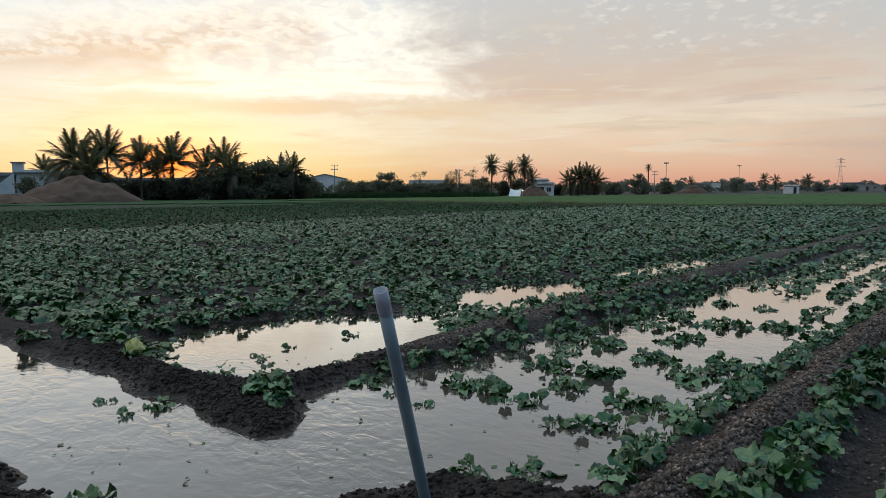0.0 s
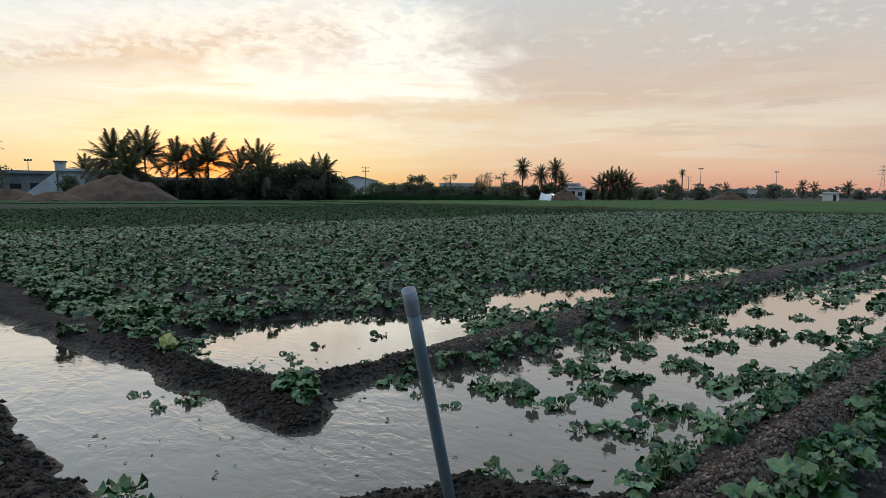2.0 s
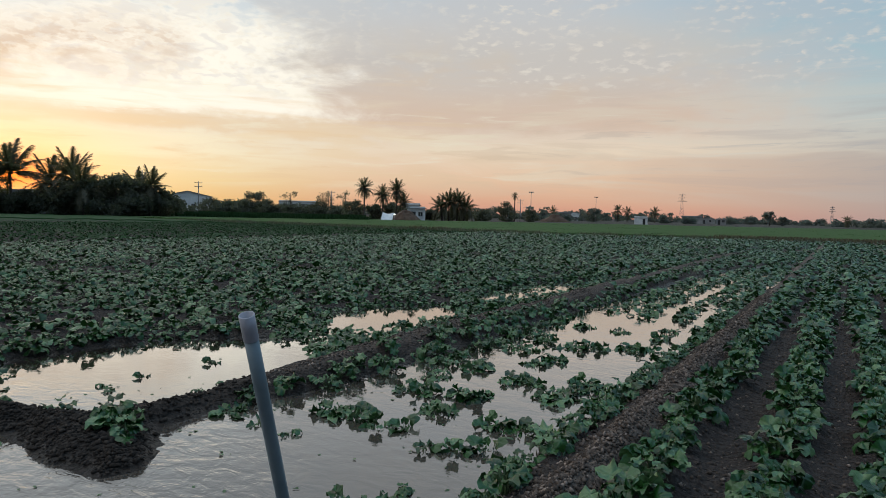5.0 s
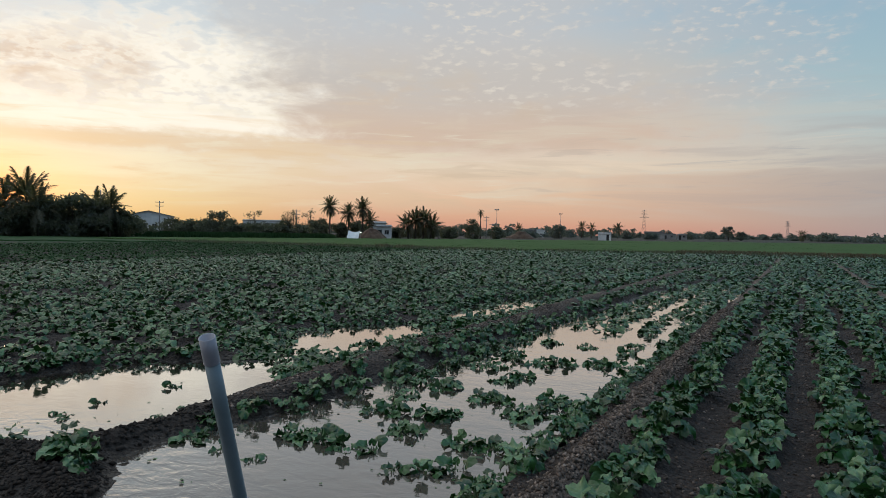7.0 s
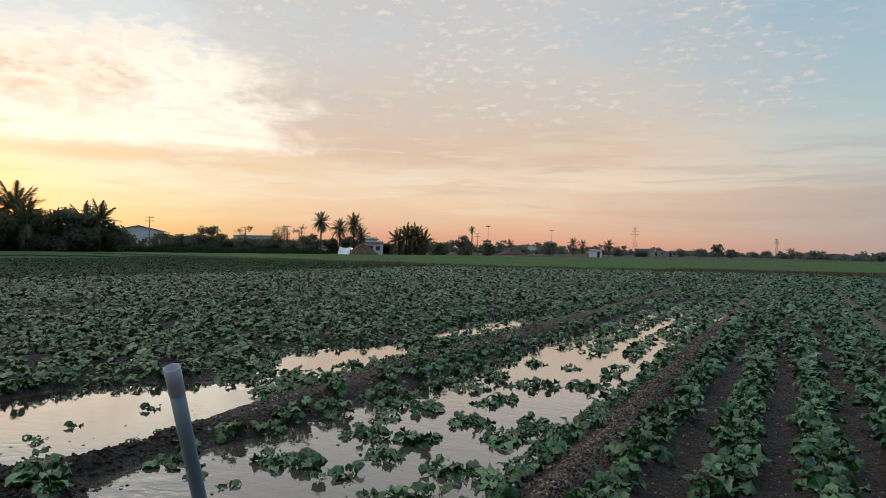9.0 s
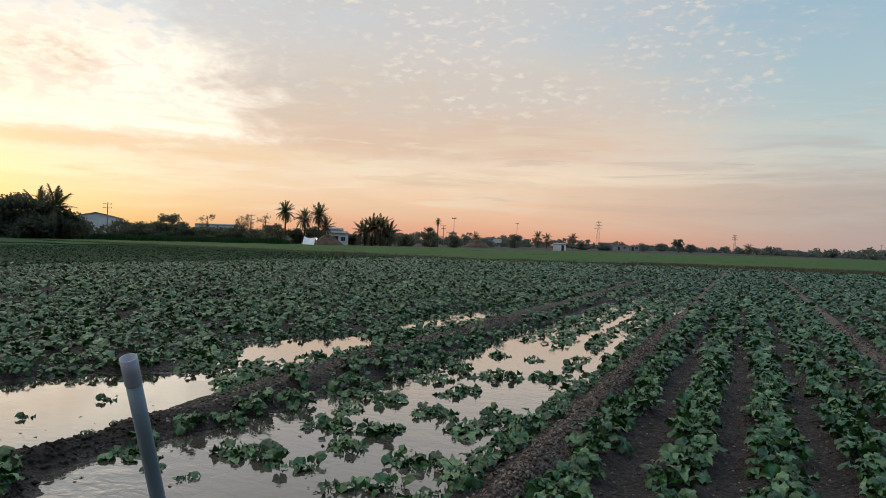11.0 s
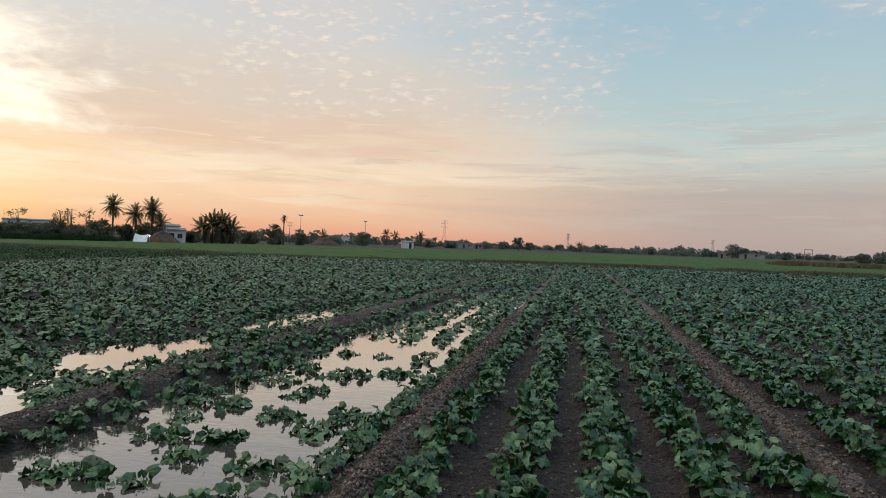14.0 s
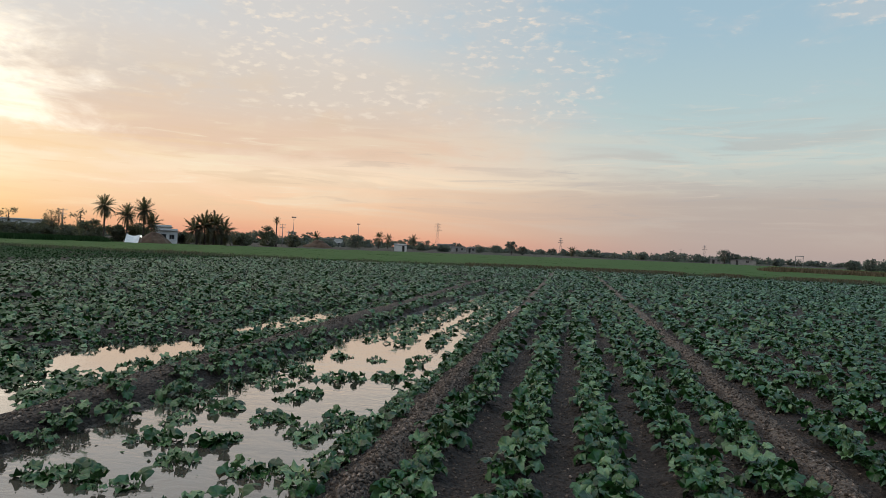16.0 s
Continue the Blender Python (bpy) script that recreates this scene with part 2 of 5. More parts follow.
def mat_soil():
    """Black cotton soil: dark and sodden at the water, greyer and crumbly where dry."""
    m, n, b, _ = material("clay_soil")
    p = place(n)
    sep = n.add("ShaderNodeSeparateXYZ")
    n.put(sep.inputs[0], p)
    grain = n.noise(p, 38, 8, 0.65)
    patch = n.noise(p, 2.3, 5, 0.6)
    crumb = n.add("ShaderNodeTexVoronoi")
    n.put(crumb.inputs["Vector"], p)
    crumb.inputs["Scale"].default_value = 26
    wet = n.span(n.math("ADD", sep.outputs[2], n.math("MULTIPLY", n.math("SUBTRACT", patch, 0.5), 0.06)), 0.07, 0.015)
    wet = n.math("MAXIMUM", n.math("MULTIPLY", wet, n.span(sep.outputs[0], -1.3, -1.5)), n.span(sep.outputs[2], 0.03, 0.005))
    mud = n.ramp(grain, [(0.3, (0.014, 0.011, 0.009)), (0.7, (0.04, 0.030, 0.025))])
    dry = n.ramp(grain, [(0.28, (0.014, 0.011, 0.010)), (0.5, (0.045, 0.035, 0.031)), (0.66, (0.085, 0.065, 0.055)), (0.8, (0.20, 0.155, 0.13))])
    dry = n.mix(n.math("MULTIPLY", n.span(patch, 0.4, 0.65), 0.5), dry, (0.032, 0.025, 0.022))
    crust = n.ramp(grain, [(0.25, (0.05, 0.038, 0.031)), (0.5, (0.135, 0.102, 0.083)), (0.75, (0.27, 0.205, 0.165))])
    dry = n.mix(n.span(n.math("ADD", sep.outputs[2], n.math("MULTIPLY", n.math("SUBTRACT", patch, 0.5), 0.04)), 0.10, 0.15), dry, crust)
    sodden = n.math("MULTIPLY", n.span(n.math("ADD", sep.outputs[0], n.math("MULTIPLY", n.math("SUBTRACT", patch, 0.5), 1.2)), -1.3, -1.9), n.span(sep.outputs[1], -1.0, 0.4))
    dry = n.mix(n.math("MULTIPLY", sodden, n.span(sep.outputs[1], 2.6, 4.5, 0.8, 0.3)), dry, mud)
    n.put(b.inputs["Base Color"], n.mix(wet, dry, mud))
    n.put(b.inputs["Roughness"], n.span(wet, 0, 1, 0.95, 0.42))
    b.inputs["Specular IOR Level"].default_value = 0.3
    bump(n, b, n.math("ADD", grain, n.math("MULTIPLY", crumb.outputs["Distance"], 1.2)), 1.0, 0.035)
    return m


def mat_clod(name, tone):
    m, n, b, _ = material(name)
    r = chance(n)
    g = n.noise(own(n), 60, 5, 0.6)
    c = n.ramp(r, [(0.0, tuple(0.35 * v for v in tone)), (0.5, tuple(0.8 * v for v in tone)), (0.84, tuple(1.4 * v for v in tone)), (1.0, tuple(3.0 * v for v in tone))])
    n.put(b.inputs["Base Color"], n.mix(n.math("MULTIPLY", g, 0.5), c, (0.04, 0.03, 0.025)))
    b.inputs["Roughness"].default_value = 0.92
    b.inputs["Specular IOR Level"].default_value = 0.2
    bump(n, b, g, 0.6, 0.008)
    return m


def mat_water():
    """Silty irrigation water with small flow ripples."""
    m, n, b, out = material("muddy_water")
    p = place(n)
    silt = n.noise(p, 0.9, 4, 0.6)
    n.put(b.inputs["Base Color"], n.ramp(silt, [(0.3, (0.07, 0.058, 0.048)), (0.7, (0.10, 0.083, 0.068))]))
    b.inputs["Roughness"].default_value = 0.9
    b.inputs["Specular IOR Level"].default_value = 0.0
    sep = n.add("ShaderNodeSeparateXYZ")
    n.put(sep.inputs[0], p)
    flow = n.span(sep.outputs[1], 3.6, 1.9)
    quick = n.math("MULTIPLY", flow, n.span(n.noise(p, 0.8, 3), 0.35, 0.62))
    warp = n.add("ShaderNodeMapping")
    warp.inputs["Rotation"].default_value = (0, 0, radians(32))
    warp.inputs["Scale"].default_value = (1.0, 1.7, 1)
    n.put(warp.inputs["Vector"], p)
    fine = n.noise(warp.outputs[0], 5.5, 4, 0.5, 0.7)
    swell = n.noise(warp.outputs[0], 2.2, 3, 0.5, 0.5)
    tiny = n.noise(p, 17, 3, 0.5)
    h = n.math("ADD", n.math("MULTIPLY", fine, n.math("ADD", n.math("MULTIPLY", quick, 0.75), n.span(sep.outputs[0], -4.2, -3.7, 0.1, 0.26))),
               n.math("ADD", n.math("MULTIPLY", swell, n.span(sep.outputs[0], -4.2, -3.7, 0.12, 0.4)), n.math("MULTIPLY", tiny, n.math("ADD", n.math("MULTIPLY", quick, 0.2), 0.03))))
    bump(n, b, h, 0.42, 0.02)
    wave = b.inputs["Normal"].links[0].from_socket
    mirror, facing_ = n.add("ShaderNodeBsdfGlossy"), n.add("ShaderNodeFresnel")
    mirror.inputs["Roughness"].default_value = 0.05
    facing_.inputs["IOR"].default_value = 1.33
    n.put(mirror.inputs["Normal"], wave)
    n.put(facing_.inputs["Normal"], wave)
    mx = n.add("ShaderNodeMixShader")
    n.put(mx.inputs[0], n.span(facing_.outputs[0], 0.03, 0.32, 0.13, 0.88, False))
    n.put(mx.inputs[1], b.outputs[0])
    n.put(mx.inputs[2], mirror.outputs[0])
    n.put(out.inputs["Surface"], mx.outputs[0])
    return m


def mat_leaf(name, low, high, pale, rough=0.5, through_light=0.22, shine=0.3, down=0.0, crinkle=0.25):
    m, n, b, out = material(name)
    r = chance(n)
    c = n.ramp(r, [(0.0, low), (0.52, high), (0.78, tuple(0.7 * a + 0.3 * b_ for a, b_ in zip(high, pale))), (1.0, pale)])
    vein = n.noise(place(n), 45, 4, 0.6)
    c = n.mix(n.math("MULTIPLY", n.span(vein, 0.4, 0.7), 0.35), c, low)
    n.put(b.inputs["Base Color"], c)
    b.inputs["Roughness"].default_value = rough
    b.inputs["Specular IOR Level"].default_value = shine
    b.inputs["Sheen Weight"].default_value = down           # fine hairs
    b.inputs["Sheen Roughness"].default_value = 0.35
    bump(n, b, vein, crinkle, 0.01)
    if through_light:
        tr = n.add("ShaderNodeBsdfTranslucent")
        n.put(tr.inputs["Color"], n.mix(0.5, c, (high[0] * 1.6, high[1] * 1.8, high[2] * 0.8)))
        mx = n.add("ShaderNodeMixShader")
        mx.inputs[0].default_value = through_light
        n.put(mx.inputs[1], b.outputs[0])
        n.put(mx.inputs[2], tr.outputs[0])
        n.put(out.inputs["Surface"], mx.outputs[0])
    return m


def mat_plain(name, low, high, scale=6.0, rough=0.7, metal=0.0, depth=0.004):
    """Two-tone weathered surface."""
    m, n, b, _ = material(name)
    p = own(n)
    g = n.noise(p, scale, 6, 0.6)
    f = n.noise(p, scale * 9, 4, 0.6)
    n.put(b.inputs["Base Color"], n.mix(n.math("ADD", n.math("MULTIPLY", n.span(g, 0.3, 0.7), 0.75), n.math("MULTIPLY", f, 0.25)), low, high))
    b.inputs["Roughness"].default_value, b.inputs["Metallic"].default_value = rough, metal
    bump(n, b, f, 0.4, depth)
    return m


SOIL = mat_soil()
CLOD = mat_clod("wet_clod", (0.022, 0.017, 0.014))
DRY_CLOD = mat_clod("dry_clod", (0.12, 0.092, 0.076))
WATER = mat_water()
LEAF = mat_leaf("crop_leaf", (0.006, 0.032, 0.006), (0.017, 0.072, 0.012), (0.13, 0.22, 0.10), 0.29, 0.06, 0.40, 0.01, 0.35)
PALE_LEAF = mat_leaf("yellowed_leaf", (0.28, 0.30, 0.09), (0.42, 0.42, 0.16), (0.55, 0.5, 0.25), 0.5, 0.35, 0.3)
TREE_LEAF = mat_leaf("tree_leaf", (0.075, 0.08, 0.066), (0.11, 0.115, 0.095), (0.15, 0.15, 0.125), 0.75, 0.5)
# aerial haze is painted into this paler blue-grey leaf colour
FAR_LEAF = mat_leaf("haze_tinted_leaf", (0.10, 0.115, 0.125), (0.13, 0.145, 0.155), (0.16, 0.17, 0.18), 0.8, 0.55, 0.1)
PALM_LEAF = mat_leaf("palm_leaf", (0.075, 0.072, 0.05), (0.115, 0.108, 0.075), (0.15, 0.14, 0.10), 0.6, 0.5)
GRASS = mat_leaf("young_grain", (0.034, 0.070, 0.019), (0.046, 0.090, 0.026), (0.06, 0.108, 0.035), 0.9, 0.08, 0.08)
SHORT_CROP = mat_leaf("short_crop", (0.016, 0.042, 0.014), (0.026, 0.062, 0.020), (0.045, 0.085, 0.034), 0.85, 0.06, 0.15)
DRY_GRASS = mat_leaf("dry_grass", (0.085, 0.066, 0.044), (0.14, 0.108, 0.075), (0.20, 0.16, 0.11), 0.9, 0.15, 0.1)
BARK = mat_plain("bark", (0.05, 0.04, 0.032), (0.12, 0.10, 0.085), 3, 0.9)
HEAP_EARTH = mat_plain("heap_earth", (0.055, 0.032, 0.021), (0.115, 0.072, 0.048), 0.8, 0.95, 0, 0.05)
PLASTER = mat_plain("white_plaster", (0.55, 0.55, 0.55), (0.78, 0.78, 0.76), 0.5, 0.85)
CONCRETE = mat_plain("grey_concrete", (0.18, 0.18, 0.18), (0.33, 0.32, 0.31), 0.5, 0.9)
SHEET_ROOF = mat_plain("sheet_roof", (0.10, 0.10, 0.11), (0.22, 0.22, 0.23), 0.8, 0.6)
DARK_GAP = mat_plain("dark_opening", (0.012, 0.012, 0.014), (0.03, 0.03, 0.032), 1, 0.4)
STEEL = mat_plain("galvanised_steel", (0.16, 0.16, 0.17), (0.32, 0.32, 0.33), 1, 0.5, 0.6)
TARP = mat_plain("white_tarpaulin", (0.62, 0.63, 0.65), (0.8, 0.8, 0.8), 1.5, 0.6)
PVC = mat_plain("grey_pvc", (0.13, 0.17, 0.195), (0.21, 0.255, 0.285), 5, 0.38, 0, 0.001)
PVC_END = mat_plain("pale_pipe_socket", (0.24, 0.235, 0.27), (0.34, 0.33, 0.37), 8, 0.45, 0, 0.001)
STALK = mat_plain("leaf_stalk", (0.05, 0.09, 0.035), (0.10, 0.15, 0.06), 20)

# ---------------------------------------------------------------- ground
def outline(text):
    return np.array([[float(v) for v in q.split(",")] for q in text.split()])


# shores of the water, seen from above
CHANNEL = outline("-30,0.3 -14,0.55 -9,0.7 -6.1,0.79 -5,0.86 -4.6,0.8 -3.6,0.9 -3.1,0.95 -2.75,1.1 -2.5,1.55 -2.4,1.95 -2.25,2.3 "
                  "-1.97,2.46 -1.7,2.56 -1.58,3 -1.6,4.5 -1.52,6 -1.5,10 -1.42,18 -1.5,24 -2.2,24 -3.2,18 -3.5,12 -3.62,9.8 -3.6,7 -3.62,5 "
                  "-3.75,3.8 -3.85,3.1 -3.85,2.62 -3.47,2.3 -3.36,2.12 -3.42,1.96 -3.8,1.9 -4.5,1.93 -4.95,1.78 -5.5,1.93 -6.3,1.66 -7.3,1.56 -9,1.4 -14,1.25 -30,1.1")
POOL = outline("-4.5,2.48 -5,2.36 -5.5,2.3 -6.4,2.5 -6.6,3.1 -6.6,3.7 -6.45,4.3 -6.1,4.85 -5.6,5.3 -5.0,5.25 -4.5,4.75 -4.36,3.6 -4.28,2.9")
PUDDLE = outline("-6.5,7.0 -5.6,6.15 -4.9,6.1 -4.55,6.4 -4.5,7.2 -4.6,8.2 -4.9,8.8 -5.6,8.8 -6.2,8.0")
GLINT = outline("-5.35,9.1 -5.95,11.0 -5.95,12.4 -5.6,14.2 -4.8,14.4 -4.45,12.4 -4.4,10.4 -4.75,9.2")
SEEP = outline("-5.15,17 -4.6,17.1 -4.6,18.5 -5.1,18.4")
WET = outline("-9.0,2.0 -7.75,2.1 -7.9,2.5 -8.7,2.7")
SOAK = outline("-4.45,4.5 -5.2,5.2 -5.9,5.7 -6.3,6.5 -5.5,6.4 -4.6,6.3 -4.35,5.6")
SHORES = (CHANNEL, POOL, PUDDLE, GLINT, SEEP, WET, SOAK)


def shore_distance(x, y, poly):
    """Distance to the outline: above nought outside, below it inside."""
    best = np.full(x.shape, 1e9)
    inside = np.zeros(x.shape, bool)
    for (ax, ay), (bx, by) in zip(poly, np.roll(poly, -1, axis=0)):
        dx, dy = bx - ax, by - ay
        t = np.clip(((x - ax) * dx + (y - ay) * dy) / (dx * dx + dy * dy), 0, 1)
        best = np.minimum(best, np.hypot(x - ax - t * dx, y - ay - t * dy))
        if ay != by:
            inside ^= ((ay > y) != (by > y)) & (x < ax + (y - ay) * dx / dy)
    return np.where(inside, -best, best)


class Lumps:
    """Repeatable value noise on arrays."""

    def __init__(self, seed):
        self.t = np.random.default_rng(seed).random((256, 256))

    def one(self, x, y):
        i, j = np.floor(x).astype(int), np.floor(y).astype(int)
        u, v = x - i, y - j
        u, v = u * u * (3 - 2 * u), v * v * (3 - 2 * v)
        i, j, k, l = i % 256, j % 256, (i + 1) % 256, (j + 1) % 256
        t = self.t
        return (t[i, j] * (1 - u) + t[k, j] * u) * (1 - v) + (t[i, l] * (1 - u) + t[k, l] * u) * v - 0.5

    def __call__(self, x, y, size, octaves=3):
        total, amp = 0, 1.0
        for _ in range(octaves):
            total = total + amp * self.one(x / size + 31.7 * _, y / size + 17.3 * _)
            size, amp = size / 2.1, amp * 0.55
        return total


LUMPS = Lumps(7)
ROWS_DRY = [-0.93, -0.37, 0.17, 0.72, 1.22]                  # rows between the two soil ridges
ROWS_EAST = [1.98 + 0.6 * k for k in range(60)]
ROWS_WEST = [-4.45 - 0.58 * k for k in range(170)]
RIDGE_X, STRIP_X = -1.22, 1.58


def height(x, y):
    x, y = np.asarray(x, float), np.asarray(y, float)
    wob = 0.07 * LUMPS(x * 0.2, y, 1.6, 2)
    z = 0.075 + 0.03 * LUMPS(x, y, 1.1, 3)
    east = x > -1.0
    z = z + np.where(east & (x < 1.4), 0.035 * np.cos(2 * np.pi * (x + wob * 0.3 - 0.16) / 0.556), 0)
    z = z + np.where(x > 1.75, 0.03 * np.cos(2 * np.pi * (x - 1.98) / 0.6), 0)
    z = z + 0.10 * np.exp(-((x + wob * 0.5 - RIDGE_X) / 0.12) ** 2) * (y > 2.2)
    z = z + 0.09 * np.exp(-((x + wob * 0.5 - STRIP_X) / 0.14) ** 2)
    # earth banks round the channel
    z = z + 0.012 * np.exp(-((y - 2.12 - 0.3 * wob) / 0.3) ** 2) * (x < -3.2) * (x > -5.6)
    z = z + 0.02 * np.exp(-((y - 2.0) / 0.35) ** 2) * (x < -5.6)
    z = z + (0.02 + 0.08 * np.clip((y - 3.2) / 1.5, 0, 1)) * np.exp(-((x + 4.02 + wob) / 0.17) ** 2) * (y > 2.2) * (y < 30)
    z = z + 0.02 * np.exp(-((x + 2.0) / 0.5) ** 2 - ((y - 2.1) / 0.4) ** 2)
    z = z + 0.09 * np.exp(-((y - 0.45) / 0.42) ** 2) * (x < -2.6)
    z = z - 0.09 * np.exp(-((x + 2.12) / 0.22) ** 2 - ((y - 1.97) / 0.2) ** 2)
    near = (np.abs(x) < 34) & (y > -3) & (y < 28)
    if near.any():
        xs, ys = x[near], y[near]
        d = np.full(xs.shape, 1e9)
        for poly in SHORES:
            d = np.minimum(d, shore_distance(xs, ys, poly))
        d = d + 0.085 * LUMPS(xs, ys, 0.3, 3)
        land = np.minimum(z[near], d * np.where(xs < -2.8, 0.52, 0.75))
        bed = np.maximum(d * 0.5, -0.12)
        z[near] = np.where(d > 0, land, bed)
        z[near] += 0.042 * LUMPS(xs, ys, 0.15, 3) * (z[near] > 0.01)
    return z


def steps(lo, hi, fine, reach, first):
    """Line positions: even between lo and hi, then ever wider out to reach."""
    mid = list(np.arange(lo, hi, fine))
    a, g = [], first
    while lo - (a[-1] if a else 0) * 0 - sum(a) > -reach:
        a.append(g)
        g *= 1.13
    left = list(lo - np.cumsum(a))[::-1]
    b, g = [], first
    while hi + sum(b) < reach:
        b.append(g)
        g *= 1.13
    return np.array(left + mid + list(hi + np.cumsum(b)))


def mesh_from(name, verts, faces, mats, smooth=True):
    me = bpy.data.meshes.new(name)
    verts, faces = np.asarray(verts, np.float32), np.asarray(faces, np.int32)
    k = faces.shape[1]
    me.vertices.add(len(verts))
    me.vertices.foreach_set("co", verts.ravel())
    me.loops.add(faces.size)
    me.loops.foreach_set("vertex_index", faces.ravel())
    me.polygons.add(len(faces))
    me.polygons.foreach_set("loop_start", np.arange(0, faces.size, k, dtype=np.int32))
    me.polygons.foreach_set("use_smooth", np.full(len(faces), smooth))
    me.update(calc_edges=True)
    for m in mats:
        me.materials.append(m)
    return me


def build_ground():
    xs, ys = steps(-9.5, 4.2, 0.045, 3500, 0.055), steps(-0.2, 12.5, 0.045, 3500, 0.055)
    gx, gy = np.meshgrid(xs, ys, indexing="ij")
    gz = height(gx, gy)
    out = np.hypot(gx, gy) > 60
    gz[out] = 0.05
    nx, ny = gx.shape
    i = np.arange(nx * ny).reshape(nx, ny)
    faces = np.stack([i[:-1, :-1], i[1:, :-1], i[1:, 1:], i[:-1, 1:]], -1).reshape(-1, 4)
    ob = new("ground", mesh_from("ground", np.stack([gx, gy, gz], -1).reshape(-1, 3), faces, [SOIL]))
    tagged(ob, "dark clay farm soil, ridged between crop rows and sodden at the water", "ground", kind="structure")

    lo, hi = np.array([-30, 0.1]), np.array([-1.2, 24.5])
    wx, wy = np.meshgrid(np.linspace(lo[0], hi[0], 60), np.linspace(lo[1], hi[1], 50), indexing="ij")
    i = np.arange(60 * 50).reshape(60, 50)
    faces = np.stack([i[:-1, :-1], i[1:, :-1], i[1:, 1:], i[:-1, 1:]], -1).reshape(-1, 4)
    ob = new("water", mesh_from("water", np.stack([wx, wy, 0 * wx], -1).reshape(-1, 3), faces, [WATER]))
    tagged(ob, "silty irrigation water flooding the furrows, mirroring the sunset", "water", kind="structure")


build_ground()

def bund_y(x):
    x = np.asarray(x, float)
    return 54.0 + 0.07 * np.maximum(x + 5, 0) ** 0.95 - 7.0 * np.clip((-5 - x) / 16, 0, 1) + 0.5 * np.sin(x * 0.13)


# ---------------------------------------------------------------- crop plants
def leaf_shape(rng, rings, points):
    """One broad, shallow-lobed leaf blade one unit long, domed so that its margin hangs: vertices and triangles."""
    ang = np.linspace(-2.9, 2.9, points)
    ph = rng.uniform(0, 6)
    lob = 0.92 + 0.065 * np.cos(ang * 5) + 0.03 * np.cos(ang * 9 + ph) + rng.uniform(-0.035, 0.035, points)
    lob = lob * (1 - 0.38 * np.clip((np.abs(ang) - 2.35) / 0.55, 0, 1))
    r = 0.5 * lob * (1 + 0.08 * np.cos(ang)) * (1 + 0.08 * np.sin(ang + ph))
    hang, tip, wave, fold = rng.uniform(-0.3, 1.3), rng.uniform(0.2, 1.4), rng.uniform(0.07, 0.15), rng.uniform(-0.3, 0.5)
    verts = [(0.40, 0, 0.02)]
    for k in range(1, rings + 1):
        f = (k / rings) ** 0.75
        px, py = 0.40 + 1.1 * np.cos(ang) * r * f, np.sin(ang) * r * f
        pz = fold * np.abs(py) - hang * (r * f) ** 2 - tip * np.maximum(px - 0.45, 0) ** 2
        pz = pz + wave * f ** 1.4 * (np.sin(ang * 5 + ph + 1.2 * f) + 0.75 * np.sin(ang * 8 + 2 * ph - 2.0 * f))
        verts += list(zip(px, py, pz))
    tris = []
    for j in range(points - 1):
        tris.append((0, 1 + j, 2 + j))
        for k in range(rings - 1):
            a, b = 1 + k * points + j, 1 + (k + 1) * points + j
            tris += [(a, b, b + 1), (a, b + 1, a + 1)]
    return np.array(verts), np.array(tris)


def turned(v, yaw, tilt, roll, size, at):
    m = Matrix.Translation(at) @ Matrix.Rotation(yaw, 4, "Z") @ Matrix.Rotation(-tilt, 4, "Y") @ Matrix.Rotation(roll, 4, "X") @ Matrix.Diagonal((size, size, size, 1))
    m = np.array(m)
    return v @ m[:3, :3].T + m[:3, 3]


def plant_plan(rng, leaves, tall, wide, leafy=1.0):
    """Where the leaves of one plant sit: yaw, tilt, roll, size, place of the leaf's foot."""
    plan = []
    for k in range(leaves):
        f = k / leaves
        yaw = k * 2.4 + rng.uniform(-0.6, 0.6)
        rad = wide * (1 - 0.75 * f) * rng.uniform(0.3, 1.0)
        z = tall * (0.16 + 0.72 * f ** 0.7) * rng.uniform(0.65, 1.2)
        tilt = rng.normal(-0.05, 0.36) + 0.15 * f
        size = rng.uniform(0.065, 0.145) * (1 - 0.15 * f) * leafy
        plan.append((yaw, tilt, rng.normal(0, 0.32), size, (rad * math.cos(yaw), rad * math.sin(yaw), z)))
    return plan


rng = np.random.default_rng(11)
BLADES = []
for k in range(11):
    v, f = leaf_shape(rng, 3, 20)
    BLADES.append(mesh_from("leaf", v, f, [LEAF]))


def stalk_mesh(plan):
    """A short stem with one thin stalk to each leaf, as one mesh."""
    bm = bmesh.new()
    for yaw, tilt, roll, size, at in plan:
        a, b = Vector((0, 0, -0.03)), Vector(at)
        mid = a.lerp(b, 0.5) + Vector((0, 0, 0.03))
        rings = []
        for p, w in ((a, 0.005), (mid, 0.0035), (b, 0.0025)):
            rings.append([bm.verts.new(p + Vector((w * math.cos(q), w * math.sin(q), 0))) for q in (0, 2.1, 4.2)])
        for r0, r1 in zip(rings, rings[1:]):
            for j in range(3):
                bm.faces.new((r0[j], r0[(j + 1) % 3], r1[(j + 1) % 3], r1[j]))
    me = bpy.data.meshes.new("stalk")
    bm.to_mesh(me)
    bm.free()
    me.materials.append(STALK)
    return me


